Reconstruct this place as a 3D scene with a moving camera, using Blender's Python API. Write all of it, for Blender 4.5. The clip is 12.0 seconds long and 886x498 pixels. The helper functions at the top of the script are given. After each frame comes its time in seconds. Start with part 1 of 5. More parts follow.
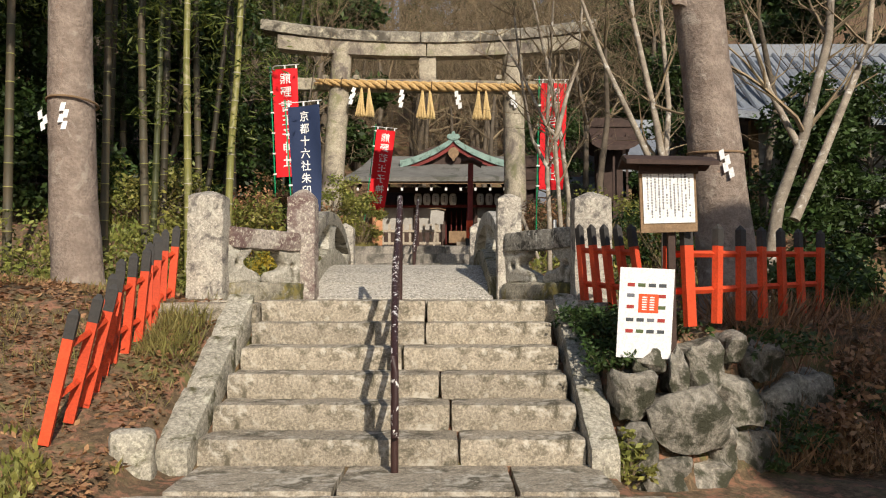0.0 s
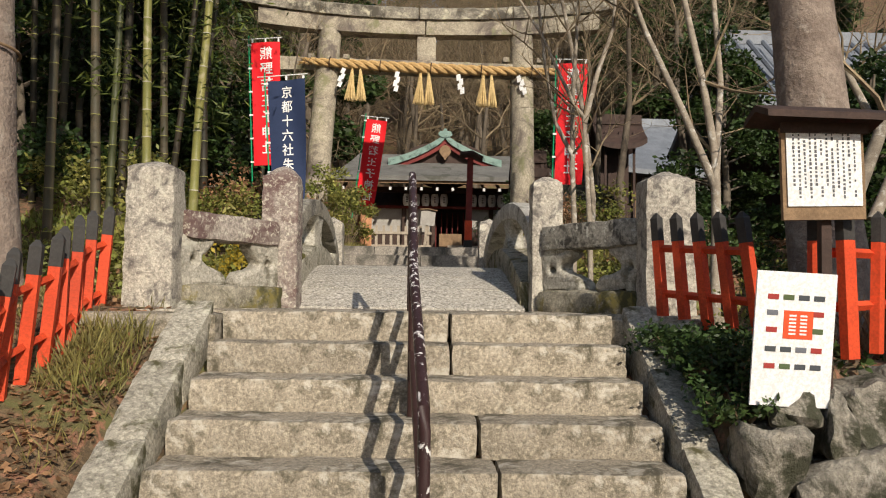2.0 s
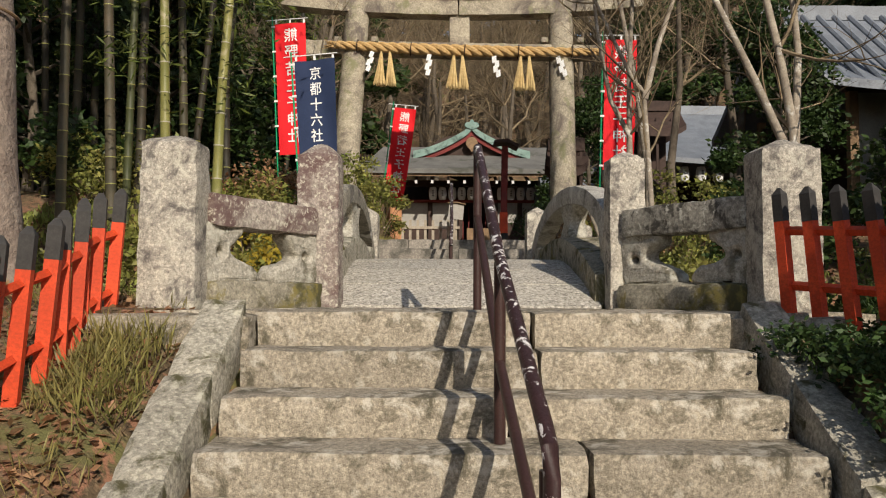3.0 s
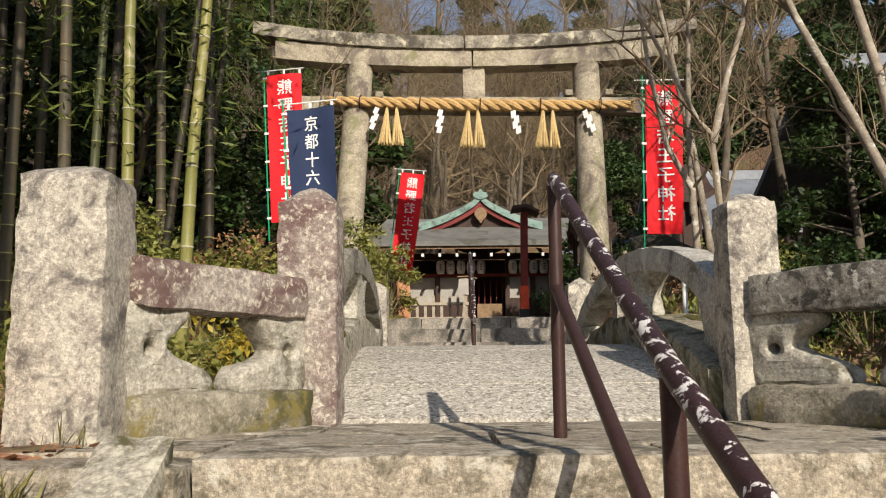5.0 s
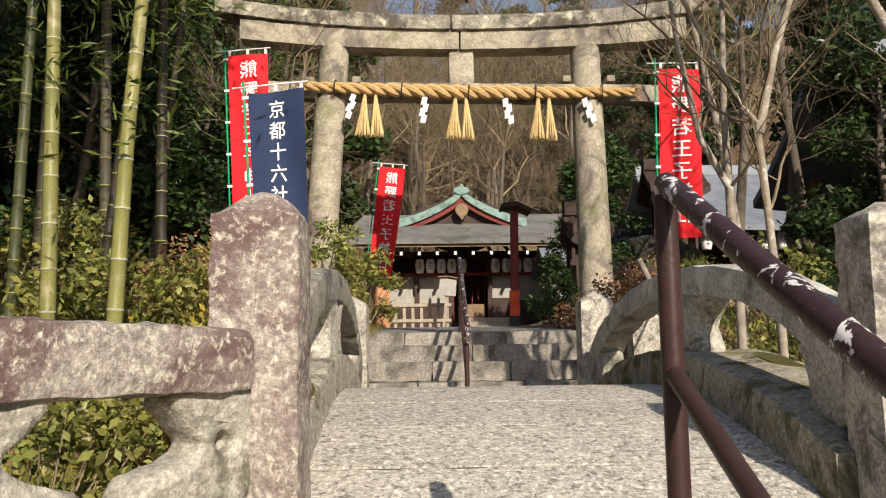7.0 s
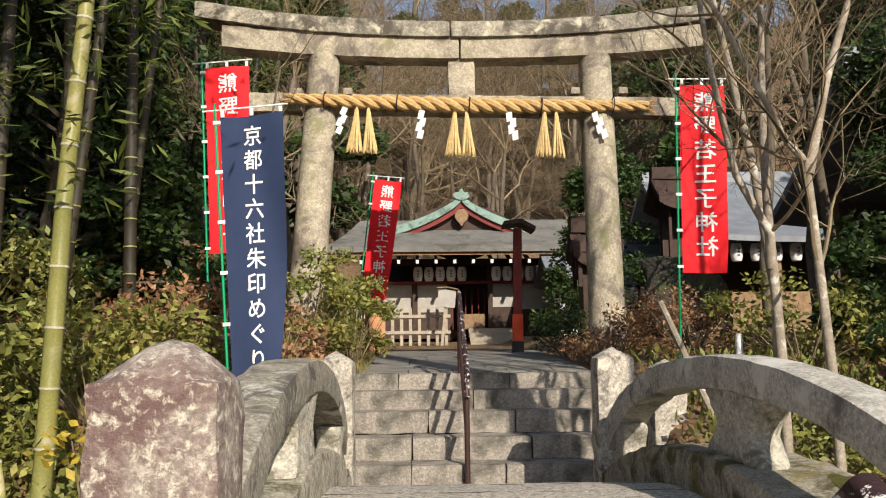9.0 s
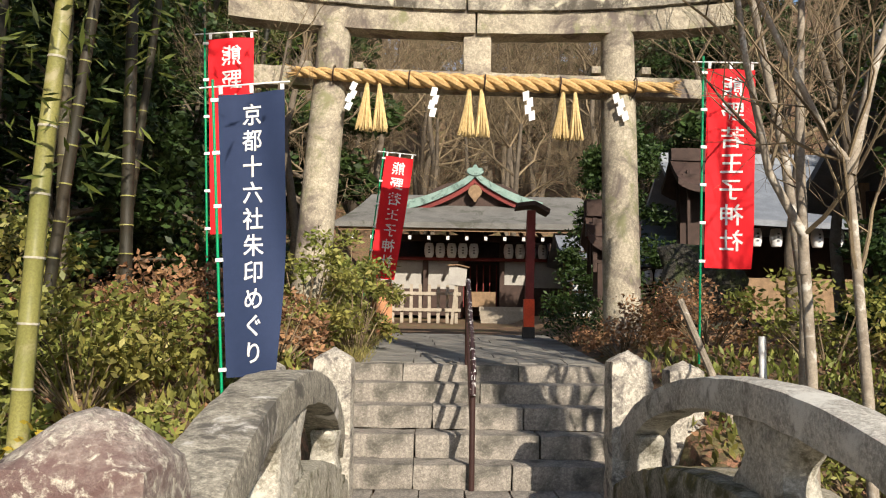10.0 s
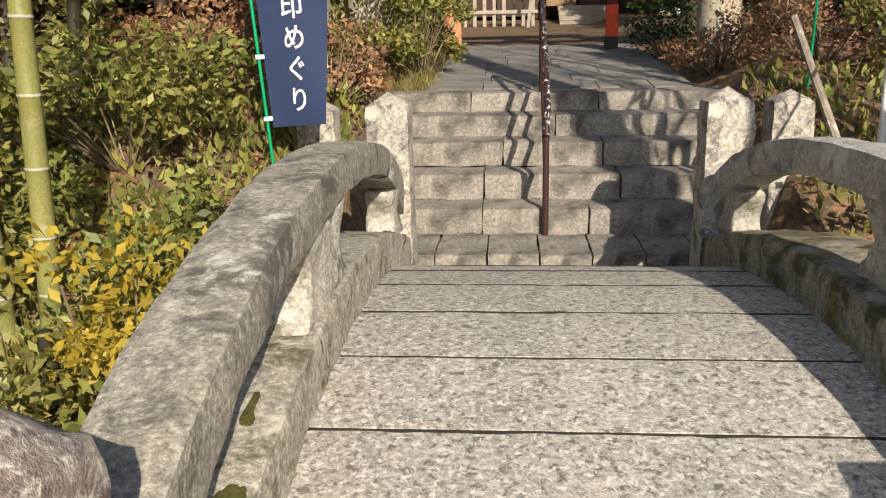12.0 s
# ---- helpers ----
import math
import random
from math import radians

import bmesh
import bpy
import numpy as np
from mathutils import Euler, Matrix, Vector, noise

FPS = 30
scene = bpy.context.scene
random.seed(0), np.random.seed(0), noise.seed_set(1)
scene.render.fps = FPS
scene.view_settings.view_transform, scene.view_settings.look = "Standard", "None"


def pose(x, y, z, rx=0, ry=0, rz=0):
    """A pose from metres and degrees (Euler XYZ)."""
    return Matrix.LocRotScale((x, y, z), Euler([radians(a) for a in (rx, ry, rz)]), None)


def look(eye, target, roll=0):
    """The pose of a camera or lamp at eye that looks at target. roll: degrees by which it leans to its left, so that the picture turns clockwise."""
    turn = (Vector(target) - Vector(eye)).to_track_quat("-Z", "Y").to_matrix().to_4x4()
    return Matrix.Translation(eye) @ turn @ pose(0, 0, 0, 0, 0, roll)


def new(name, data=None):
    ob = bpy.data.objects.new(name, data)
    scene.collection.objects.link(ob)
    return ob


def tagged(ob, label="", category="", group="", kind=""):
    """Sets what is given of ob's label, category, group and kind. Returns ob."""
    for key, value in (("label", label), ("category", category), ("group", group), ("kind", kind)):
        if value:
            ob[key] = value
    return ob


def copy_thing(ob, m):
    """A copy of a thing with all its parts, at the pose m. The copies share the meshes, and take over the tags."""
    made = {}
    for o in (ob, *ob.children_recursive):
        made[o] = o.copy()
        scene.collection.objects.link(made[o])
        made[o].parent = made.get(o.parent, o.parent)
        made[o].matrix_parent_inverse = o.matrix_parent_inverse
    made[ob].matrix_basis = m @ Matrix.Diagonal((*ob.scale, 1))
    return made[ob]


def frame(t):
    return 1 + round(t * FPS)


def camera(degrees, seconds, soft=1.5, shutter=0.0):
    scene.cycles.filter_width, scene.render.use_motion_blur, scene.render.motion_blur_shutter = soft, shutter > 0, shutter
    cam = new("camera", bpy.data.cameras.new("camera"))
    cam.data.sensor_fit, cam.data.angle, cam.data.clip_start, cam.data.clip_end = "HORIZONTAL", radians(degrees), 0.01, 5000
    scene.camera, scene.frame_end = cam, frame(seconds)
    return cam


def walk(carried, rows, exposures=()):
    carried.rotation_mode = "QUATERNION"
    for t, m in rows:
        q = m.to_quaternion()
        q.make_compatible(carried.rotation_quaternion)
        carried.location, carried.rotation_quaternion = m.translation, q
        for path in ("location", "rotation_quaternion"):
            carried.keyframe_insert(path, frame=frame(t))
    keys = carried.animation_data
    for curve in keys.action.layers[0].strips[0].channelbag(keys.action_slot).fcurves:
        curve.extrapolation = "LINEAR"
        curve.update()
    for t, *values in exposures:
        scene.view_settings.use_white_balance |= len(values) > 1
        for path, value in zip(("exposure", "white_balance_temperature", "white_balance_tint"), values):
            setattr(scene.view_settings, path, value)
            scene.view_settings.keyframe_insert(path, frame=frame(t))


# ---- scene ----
cam = camera(54.4, 12.0, soft=1.1)
METRES, EYE, TILT, LEAN, TURN = 8.3, 1.25, 3.0, 0.0, 0.0
ROWS = [
    (0.0, 0.0, 0.0, 0.0, 0.0, 0.0, -0.0),
    (0.5, -0.0034, 0.0557, -0.0023, 0.31, 0.39, -0.3),
    (1.0, -0.0067, 0.1138, -0.0023, 0.25, 1.03, -0.77),
    (1.5, -0.0206, 0.1733, -0.0049, -1.72, 0.86, -1.0),
    (2.0, -0.0359, 0.2307, -0.0091, -1.25, 0.41, -0.9),
    (2.5, -0.0558, 0.2882, -0.0116, -0.72, 0.21, -0.39),
    (3.0, -0.0695, 0.3417, -0.0153, 0.03, 0.17, -0.26),
    (5.0, -0.0939, 0.5587, -0.0084, 0.22, 5.21, 0.54),
    (5.5, -0.101, 0.6086, -0.0037, -2.54, 5.25, 0.57),
    (6.0, -0.1036, 0.6476, -0.0075, -2.03, 3.43, -0.2),
    (6.5, -0.1019, 0.6851, 0.0085, -0.88, 4.35, -0.59),
    (7.0, -0.1088, 0.7148, 0.0213, -1.4, 4.78, 0.68),
    (9.0, -0.1035, 0.8181, 0.0791, -1.44, 4.38, 0.54),
    (9.5, -0.1035, 0.8388, 0.0869, -1.95, 3.74, -0.47),
    (10.0, -0.0979, 0.8638, 0.1009, -0.65, 2.44, -0.96),
    (10.5, -0.0957, 0.8825, 0.1086, -1.07, -3.14, -0.36),
    (11.0, -0.0988, 0.9055, 0.12, -2.6, -11.39, -0.35),
    (11.5, -0.0965, 0.923, 0.1223, -1.09, -16.26, -0.28),
    (12.0, -0.0888, 0.9513, 0.1291, 4.3, -17.56, 1.29),
]
walk(cam, [(t, pose(0, 0, EYE, TILT, LEAN, TURN) @ pose(METRES * x, METRES * y, METRES * z, 90 + pitch, roll, yaw)) for t, x, y, z, yaw, pitch, roll in ROWS],
     [(0.0, 0.15), (1.5, 0.08), (3.0, -0.05), (5.0, 0.25), (6.0, 0.38), (9.5, 0.52), (10.5, 0.62), (12.0, 0.6)])

# ---- light ----
SUN_EL, SUN_AZ = 28.5, 161.0          # degrees; azimuth clockwise from +y
world = bpy.data.worlds.new("sky")
scene.world = world
world.use_nodes = True
wn = world.node_tree
sky = wn.nodes.new("ShaderNodeTexSky")
sky.sky_type, sky.sun_disc = "NISHITA", False
sky.sun_elevation, sky.sun_rotation = radians(SUN_EL), radians(SUN_AZ)
wn.nodes["Background"].inputs[1].default_value = 0.115
wn.links.new(sky.outputs[0], wn.nodes["Background"].inputs[0])
sun_to = Vector((math.sin(radians(SUN_AZ)) * math.cos(radians(SUN_EL)), math.cos(radians(SUN_AZ)) * math.cos(radians(SUN_EL)), math.sin(radians(SUN_EL))))
lamp = bpy.data.lights.new("sun", "SUN")
lamp.energy, lamp.angle, lamp.color = 4.7, radians(0.53), (1.0, 0.90, 0.76)
sun = new("sun", lamp)
sun.matrix_world = look(sun_to * 60, (0, 0, 0))


# ---- materials ----
def material(name, a, b, scale=8.0, rough=0.85, metal=0.0, bump=0.25, fine=60.0, stain=None, stain_scale=2.5, stain_at=0.56, stain2=None, stain2_scale=6.0, stain2_at=0.62, vary=0.0, island=False, coat=0.0, soft_edge=0.06, depth=0.012, speck=0.0):
    """Two-scale noise colour with up to two stain layers, and bump."""
    m = bpy.data.materials.new(name)
    m.use_nodes = True
    t = m.node_tree
    bs = t.nodes["Principled BSDF"]
    co = t.nodes.new("ShaderNodeTexCoord")
    info = t.nodes.new("ShaderNodeObjectInfo")

    def tex(s, detail=6.0, r=0.6, warp=0.0):
        n = t.nodes.new("ShaderNodeTexNoise")
        n.inputs["Scale"].default_value, n.inputs["Detail"].default_value, n.inputs["Roughness"].default_value = s, detail, r
        n.inputs["Distortion"].default_value = warp
        t.links.new(co.outputs["Object"], n.inputs["Vector"])
        return n.outputs["Fac"]

    def ramp(src, lo, hi):
        n = t.nodes.new("ShaderNodeMapRange")
        n.inputs[1].default_value, n.inputs[2].default_value = lo, hi
        n.interpolation_type = "SMOOTHSTEP"
        t.links.new(src, n.inputs[0])
        return n.outputs[0]

    def mix(fac, c1, c2):
        n = t.nodes.new("ShaderNodeMix")
        n.data_type = "RGBA"
        for src, sock in ((fac, n.inputs[0]), (c1, n.inputs[6]), (c2, n.inputs[7])):
            if isinstance(src, (tuple, list)):
                sock.default_value = (*src, 1)
            elif isinstance(src, float):
                sock.default_value = src
            else:
                t.links.new(src, sock)
        return n.outputs[2]

    c = mix(ramp(tex(scale), 0.3, 0.7), a, b)
    grain = tex(fine, 4.0, 0.7)
    mid = tuple(0.5 * (p + q) for p, q in zip(a, b))
    dark = tuple(0.55 * v for v in mid)
    c = mix(ramp(grain, 0.62, 0.36), c, mix(0.5, c, dark))
    if speck:
        s1 = tex(fine * 0.45, 5.0, 0.75)
        c = mix(ramp(s1, 0.52, 0.60), c, mix(speck, c, tuple(min(1.0, 1.75 * v) for v in mid)))
        c = mix(ramp(s1, 0.47, 0.38), c, mix(speck, c, tuple(0.32 * v for v in mid)))
    if stain:
        c = mix(ramp(tex(stain_scale, 8.0, 0.68, 0.6), stain_at - soft_edge, stain_at + soft_edge), c, stain)
    if stain2:
        c = mix(ramp(tex(stain2_scale, 8.0, 0.7, 0.4), stain2_at - soft_edge, stain2_at + soft_edge), c, stain2)
    if vary:
        src = info.outputs["Random"]
        if island:
            g = t.nodes.new("ShaderNodeNewGeometry")
            src = g.outputs["Random Per Island"]
        n = t.nodes.new("ShaderNodeMapRange")
        n.inputs[3].default_value, n.inputs[4].default_value = 1 - vary, 1 + vary
        t.links.new(src, n.inputs[0])
        h = t.nodes.new("ShaderNodeHueSaturation")
        t.links.new(n.outputs[0], h.inputs["Value"])
        t.links.new(c, h.inputs["Color"])
        c = h.outputs[0]
    t.links.new(c, bs.inputs["Base Color"])
    bs.inputs["Roughness"].default_value, bs.inputs["Metallic"].default_value = rough, metal
    bs.inputs["Specular IOR Level"].default_value = 0.3
    if coat:
        bs.inputs["Coat Weight"].default_value = coat
    if bump:
        bn = t.nodes.new("ShaderNodeBump")
        bn.inputs["Strength"].default_value, bn.inputs["Distance"].default_value = bump, depth
        both = t.nodes.new("ShaderNodeMath")
        both.operation = "MULTIPLY_ADD"
        both.inputs[1].default_value = 0.6
        t.links.new(grain, both.inputs[0])
        t.links.new(tex(scale * 2.2), both.inputs[2])
        t.links.new(both.outputs[0], bn.inputs["Height"])
        t.links.new(bn.outputs[0], bs.inputs["Normal"])
    return m


def leaf_material(name, a, b, vary=0.45, glow=0.35):
    """Thin leaves: colour varies leaf by leaf, some light passes through."""
    m = material(name, a, b, scale=1.2, rough=0.5, bump=0, fine=20, vary=vary, island=True)
    t = m.node_tree
    bs, out = t.nodes["Principled BSDF"], t.nodes["Material Output"]
    tr = t.nodes.new("ShaderNodeBsdfTranslucent")
    mx = t.nodes.new("ShaderNodeMixShader")
    mx.inputs[0].default_value = glow
    t.links.new(bs.inputs["Base Color"].links[0].from_socket, tr.inputs[0])
    t.links.new(bs.outputs[0], mx.inputs[1])
    t.links.new(tr.outputs[0], mx.inputs[2])
    t.links.new(mx.outputs[0], out.inputs[0])
    return m


M_STEP = material("step_stone", (0.41, 0.355, 0.275), (0.245, 0.21, 0.155), 5, 0.9, bump=0.9, fine=110, stain=(0.10, 0.088, 0.06), stain_scale=5.5, stain_at=0.58, stain2=(0.52, 0.475, 0.395), stain2_scale=7.0, stain2_at=0.59, vary=0.12, soft_edge=0.075, speck=0.6)
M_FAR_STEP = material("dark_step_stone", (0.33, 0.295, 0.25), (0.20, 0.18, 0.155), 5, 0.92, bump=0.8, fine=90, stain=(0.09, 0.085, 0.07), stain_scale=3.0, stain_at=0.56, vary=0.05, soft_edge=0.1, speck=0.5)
M_POST = material("granite_post", (0.52, 0.475, 0.395), (0.35, 0.315, 0.265), 6, 0.9, bump=0.8, fine=120, stain=(0.13, 0.115, 0.105), stain_scale=6.0, stain_at=0.565, stain2=(0.58, 0.545, 0.45), stain2_scale=9, stain2_at=0.59, vary=0.08, soft_edge=0.08, speck=0.6)
M_LICHEN = material("lichened_granite", (0.44, 0.39, 0.33), (0.27, 0.225, 0.20), 8, 0.92, bump=0.9, fine=100, stain=(0.135, 0.082, 0.075), stain_scale=2.2, stain_at=0.51, stain2=(0.62, 0.58, 0.47), stain2_scale=30, stain2_at=0.59, soft_edge=0.09, vary=0.08, speck=0.6)
M_MOSSY = material("mossy_granite", (0.44, 0.405, 0.33), (0.27, 0.25, 0.195), 6, 0.92, bump=0.9, fine=90, stain=(0.085, 0.078, 0.035), stain_scale=5, stain_at=0.58, stain2=(0.56, 0.53, 0.42), stain2_scale=6, stain2_at=0.61, vary=0.1, soft_edge=0.07, speck=0.6)
M_BEAM = material("lichen_patched_granite", (0.36, 0.33, 0.265), (0.23, 0.21, 0.17), 7, 0.92, bump=0.9, fine=90, stain=(0.11, 0.10, 0.085), stain_scale=3.4, stain_at=0.57, stain2=(0.60, 0.57, 0.52), stain2_scale=3.0, stain2_at=0.62, soft_edge=0.05, speck=0.6)
M_DARKBEAM = material("black_spotted_granite", (0.38, 0.355, 0.30), (0.20, 0.185, 0.155), 8, 0.92, bump=0.9, fine=90, stain=(0.07, 0.065, 0.055), stain_scale=7, stain_at=0.54, stain2=(0.56, 0.54, 0.47), stain2_scale=16, stain2_at=0.60, soft_edge=0.05, speck=0.6)
M_CARVED = material("carved_granite", (0.50, 0.465, 0.39), (0.34, 0.315, 0.26), 7, 0.92, bump=0.9, fine=90, stain=(0.16, 0.145, 0.105), stain_scale=6, stain_at=0.56, stain2=(0.52, 0.50, 0.42), stain2_scale=9, stain2_at=0.60, vary=0.08, soft_edge=0.06, speck=0.5)
M_ARCH = material("pale_arch_granite", (0.50, 0.475, 0.42), (0.36, 0.34, 0.30), 5, 0.9, bump=0.8, fine=110, stain=(0.17, 0.155, 0.13), stain_scale=5, stain_at=0.60, stain2=(0.60, 0.585, 0.53), stain2_scale=4, stain2_at=0.57, soft_edge=0.07, speck=0.5)
# Moss-stained stone, also darkened for the right kerb's shaded deck side.
M_KERB = material("mossy_shade_toned_granite", (0.40, 0.36, 0.28), (0.22, 0.20, 0.15), 5, 0.95, bump=0.9, fine=90, stain=(0.075, 0.07, 0.03), stain_scale=3.2, stain_at=0.54, stain2=(0.20, 0.165, 0.05), stain2_scale=4.5, stain2_at=0.585, soft_edge=0.07, speck=0.55)
M_DECK = material("speckled_granite", (0.47, 0.43, 0.365), (0.36, 0.335, 0.285), 2.5, 0.88, bump=0.7, fine=120, stain=(0.15, 0.135, 0.115), stain_scale=34, stain_at=0.56, stain2=(0.66, 0.62, 0.55), stain2_scale=40, stain2_at=0.57, vary=0.07, speck=0.5)
M_ROCK = material("wall_rock", (0.36, 0.33, 0.27), (0.20, 0.18, 0.15), 4, 0.95, bump=1.0, fine=50, stain=(0.46, 0.43, 0.37), stain_scale=5, stain_at=0.62, stain2=(0.055, 0.055, 0.035), stain2_scale=3.0, stain2_at=0.53, vary=0.2, depth=0.03, speck=0.5)
M_TORII = material("torii_stone", (0.47, 0.415, 0.315), (0.32, 0.28, 0.215), 4, 0.9, bump=0.6, fine=70, stain=(0.14, 0.115, 0.10), stain_scale=1.7, stain_at=0.55, stain2=(0.22, 0.215, 0.12), stain2_scale=3, stain2_at=0.60, vary=0.08, soft_edge=0.08, speck=0.4)
M_GROUND = material("litter_ground", (0.18, 0.122, 0.07), (0.095, 0.068, 0.04), 3, 1.0, bump=1.0, fine=30, stain=(0.14, 0.135, 0.05), stain_scale=0.9, stain_at=0.57, stain2=(0.28, 0.14, 0.085), stain2_scale=9, stain2_at=0.55, depth=0.03, speck=0.6)
M_PATH = material("path_paving", (0.26, 0.245, 0.215), (0.19, 0.18, 0.16), 3, 0.95, bump=0.5, fine=50, stain=(0.12, 0.11, 0.09), stain_scale=2, stain_at=0.58, vary=0.12)
M_RED = material("vermilion_paint", (0.75, 0.085, 0.025), (0.55, 0.06, 0.02), 5, 0.6, bump=0.15, fine=70, stain=(0.30, 0.05, 0.025), stain_scale=4, stain_at=0.64, vary=0.14)
M_BLACK = material("black_paint", (0.035, 0.033, 0.032), (0.06, 0.055, 0.05), 8, 0.7, bump=0.2, stain=(0.16, 0.14, 0.12), stain_scale=9, stain_at=0.66)
M_PIPE = material("brown_pipe", (0.055, 0.028, 0.024), (0.042, 0.021, 0.019), 10, 0.4, bump=0.15, fine=120, stain=(0.45, 0.42, 0.38), stain_scale=45, stain_at=0.70, soft_edge=0.01)
M_PEEL = material("peeling_pipe", (0.045, 0.022, 0.022), (0.035, 0.018, 0.018), 10, 0.42, bump=0.25, fine=120, stain=(0.62, 0.60, 0.58), stain_scale=20, stain_at=0.575, soft_edge=0.006)
M_ROPE = material("rice_straw", (0.62, 0.42, 0.19), (0.45, 0.28, 0.11), 25, 0.9, bump=0.6, fine=140)
M_STRAW = material("pale_straw", (0.78, 0.60, 0.30), (0.60, 0.42, 0.18), 25, 0.9, bump=0.5, fine=140)
M_PAPER = material("white_paper", (0.86, 0.86, 0.85), (0.80, 0.80, 0.79), 3, 0.8, bump=0.05)
M_REDCLOTH = material("red_cloth", (0.80, 0.012, 0.020), (0.70, 0.010, 0.018), 3, 0.75, bump=0.15, fine=220)
M_NAVY = material("navy_cloth", (0.020, 0.034, 0.085), (0.026, 0.042, 0.10), 3, 0.8, bump=0.2, fine=260)
M_WHITE = material("white_print", (0.85, 0.84, 0.82), (0.80, 0.79, 0.77), 5, 0.8, bump=0)
M_INK = material("grey_ink", (0.10, 0.10, 0.11), (0.15, 0.15, 0.16), 5, 0.8, bump=0)
M_STAMP = material("stamp_red", (0.80, 0.10, 0.03), (0.72, 0.09, 0.03), 9, 0.8, bump=0)
M_GREEN = material("green_pole", (0.0, 0.32, 0.13), (0.0, 0.27, 0.11), 5, 0.4, bump=0)
M_WOOD = material("weathered_wood", (0.32, 0.21, 0.12), (0.20, 0.13, 0.075), 7, 0.85, bump=0.4, fine=60, vary=0.1)
M_PALEWOOD = material("pale_wood", (0.44, 0.38, 0.30), (0.33, 0.28, 0.215), 7, 0.8, bump=0.3, fine=60, vary=0.1)
M_DARKWOOD = material("dark_wood", (0.075, 0.045, 0.035), (0.045, 0.028, 0.022), 6, 0.75, bump=0.3, fine=60)
M_REDWOOD = material("faded_red_wood", (0.22, 0.035, 0.03), (0.15, 0.025, 0.022), 6, 0.7, bump=0.2, fine=60)
# White plaster greyed down: the shade under the hall's eaves is in the colour.
M_PLASTER = material("dimmed_plaster", (0.44, 0.42, 0.38), (0.35, 0.33, 0.30), 3, 0.9, bump=0.1)
M_COPPER = material("verdigris_copper", (0.17, 0.27, 0.235), (0.25, 0.35, 0.31), 4, 0.7, bump=0.2, stain=(0.08, 0.12, 0.105), stain_scale=3, stain_at=0.57)
M_ROOF = material("grey_roof", (0.20, 0.195, 0.18), (0.135, 0.13, 0.12), 2, 0.85, bump=0.5, fine=30, stain=(0.085, 0.085, 0.07), stain_scale=1.5, stain_at=0.58)
M_TILE = material("blue_grey_tile", (0.22, 0.24, 0.27), (0.15, 0.165, 0.19), 3, 0.5, bump=0.2, fine=40, vary=0.18)
M_BARK = material("cedar_bark", (0.33, 0.265, 0.215), (0.21, 0.16, 0.13), 6, 0.95, bump=0.9, fine=30, stain=(0.34, 0.29, 0.24), stain_scale=4, stain_at=0.60, stain2=(0.30, 0.13, 0.06), stain2_scale=1.6, stain2_at=0.66, depth=0.03)
M_BARK2 = material("smooth_bark", (0.40, 0.345, 0.27), (0.22, 0.18, 0.14), 8, 0.9, bump=0.4, fine=60, stain=(0.55, 0.52, 0.46), stain_scale=7, stain_at=0.60, vary=0.2)
M_DARKBARK = material("dark_bark", (0.17, 0.14, 0.105), (0.10, 0.08, 0.06), 6, 0.95, bump=0.6, fine=40, vary=0.2)
M_TWIG = material("twig", (0.27, 0.21, 0.125), (0.14, 0.10, 0.065), 4, 0.9, bump=0, vary=0.5, island=True)
M_BAMBOO = material("green_bamboo", (0.29, 0.27, 0.085), (0.20, 0.205, 0.06), 3, 0.45, bump=0.05, fine=80, stain=(0.36, 0.32, 0.18), stain_scale=4, stain_at=0.60, vary=0.2)
# Green culms of the grove: its shade is put into this dimmed colour.
M_BAMBOO_DIM = material("shade_toned_bamboo", (0.075, 0.08, 0.032), (0.042, 0.05, 0.022), 3, 0.5, bump=0.05, fine=80, vary=0.5)
M_CAP = material("mossy_torii_stone", (0.36, 0.325, 0.26), (0.22, 0.20, 0.165), 4, 0.92, bump=0.8, fine=70, stain=(0.085, 0.075, 0.06), stain_scale=2.4, stain_at=0.53, stain2=(0.52, 0.48, 0.36), stain2_scale=5, stain2_at=0.60, soft_edge=0.08, speck=0.5)
M_DIRT = material("joint_dirt", (0.035, 0.030, 0.022), (0.05, 0.045, 0.03), 9, 1.0, bump=0.5, fine=60)
# Brown old culms, darkened further so that the grove reads as shaded.
M_BAMBOO_OLD_DIM = material("old_dimmed_bamboo", (0.075, 0.056, 0.034), (0.04, 0.04, 0.025), 3, 0.6, bump=0.1, fine=80, vary=0.5)
M_NODE = material("bamboo_node", (0.50, 0.47, 0.37), (0.36, 0.33, 0.25), 6, 0.8, bump=0)
M_LEAF_BAMBOO = leaf_material("bamboo_leaf", (0.15, 0.18, 0.035), (0.075, 0.10, 0.022), 0.55, 0.35)
M_LEAF_DARK = leaf_material("evergreen_leaf", (0.035, 0.070, 0.018), (0.055, 0.085, 0.022), 0.5, 0.2)
M_LEAF_SHRUB = leaf_material("shrub_leaf", (0.18, 0.225, 0.05), (0.32, 0.275, 0.08), 0.55, 0.35)
M_LEAF_YELLOW = leaf_material("yellow_leaf", (0.50, 0.36, 0.045), (0.32, 0.27, 0.04), 0.35, 0.35)
M_LEAF_BROWN = leaf_material("dry_leaf", (0.27, 0.13, 0.07), (0.36, 0.22, 0.11), 0.55, 0.2)
M_GRASS = leaf_material("winter_grass", (0.19, 0.19, 0.05), (0.30, 0.24, 0.09), 0.4, 0.3)


# ---- mesh helpers ----
def smooth(me, angle=40):
    me.polygons.foreach_set("use_smooth", [True] * len(me.polygons))
    me.set_sharp_from_angle(angle=radians(angle))


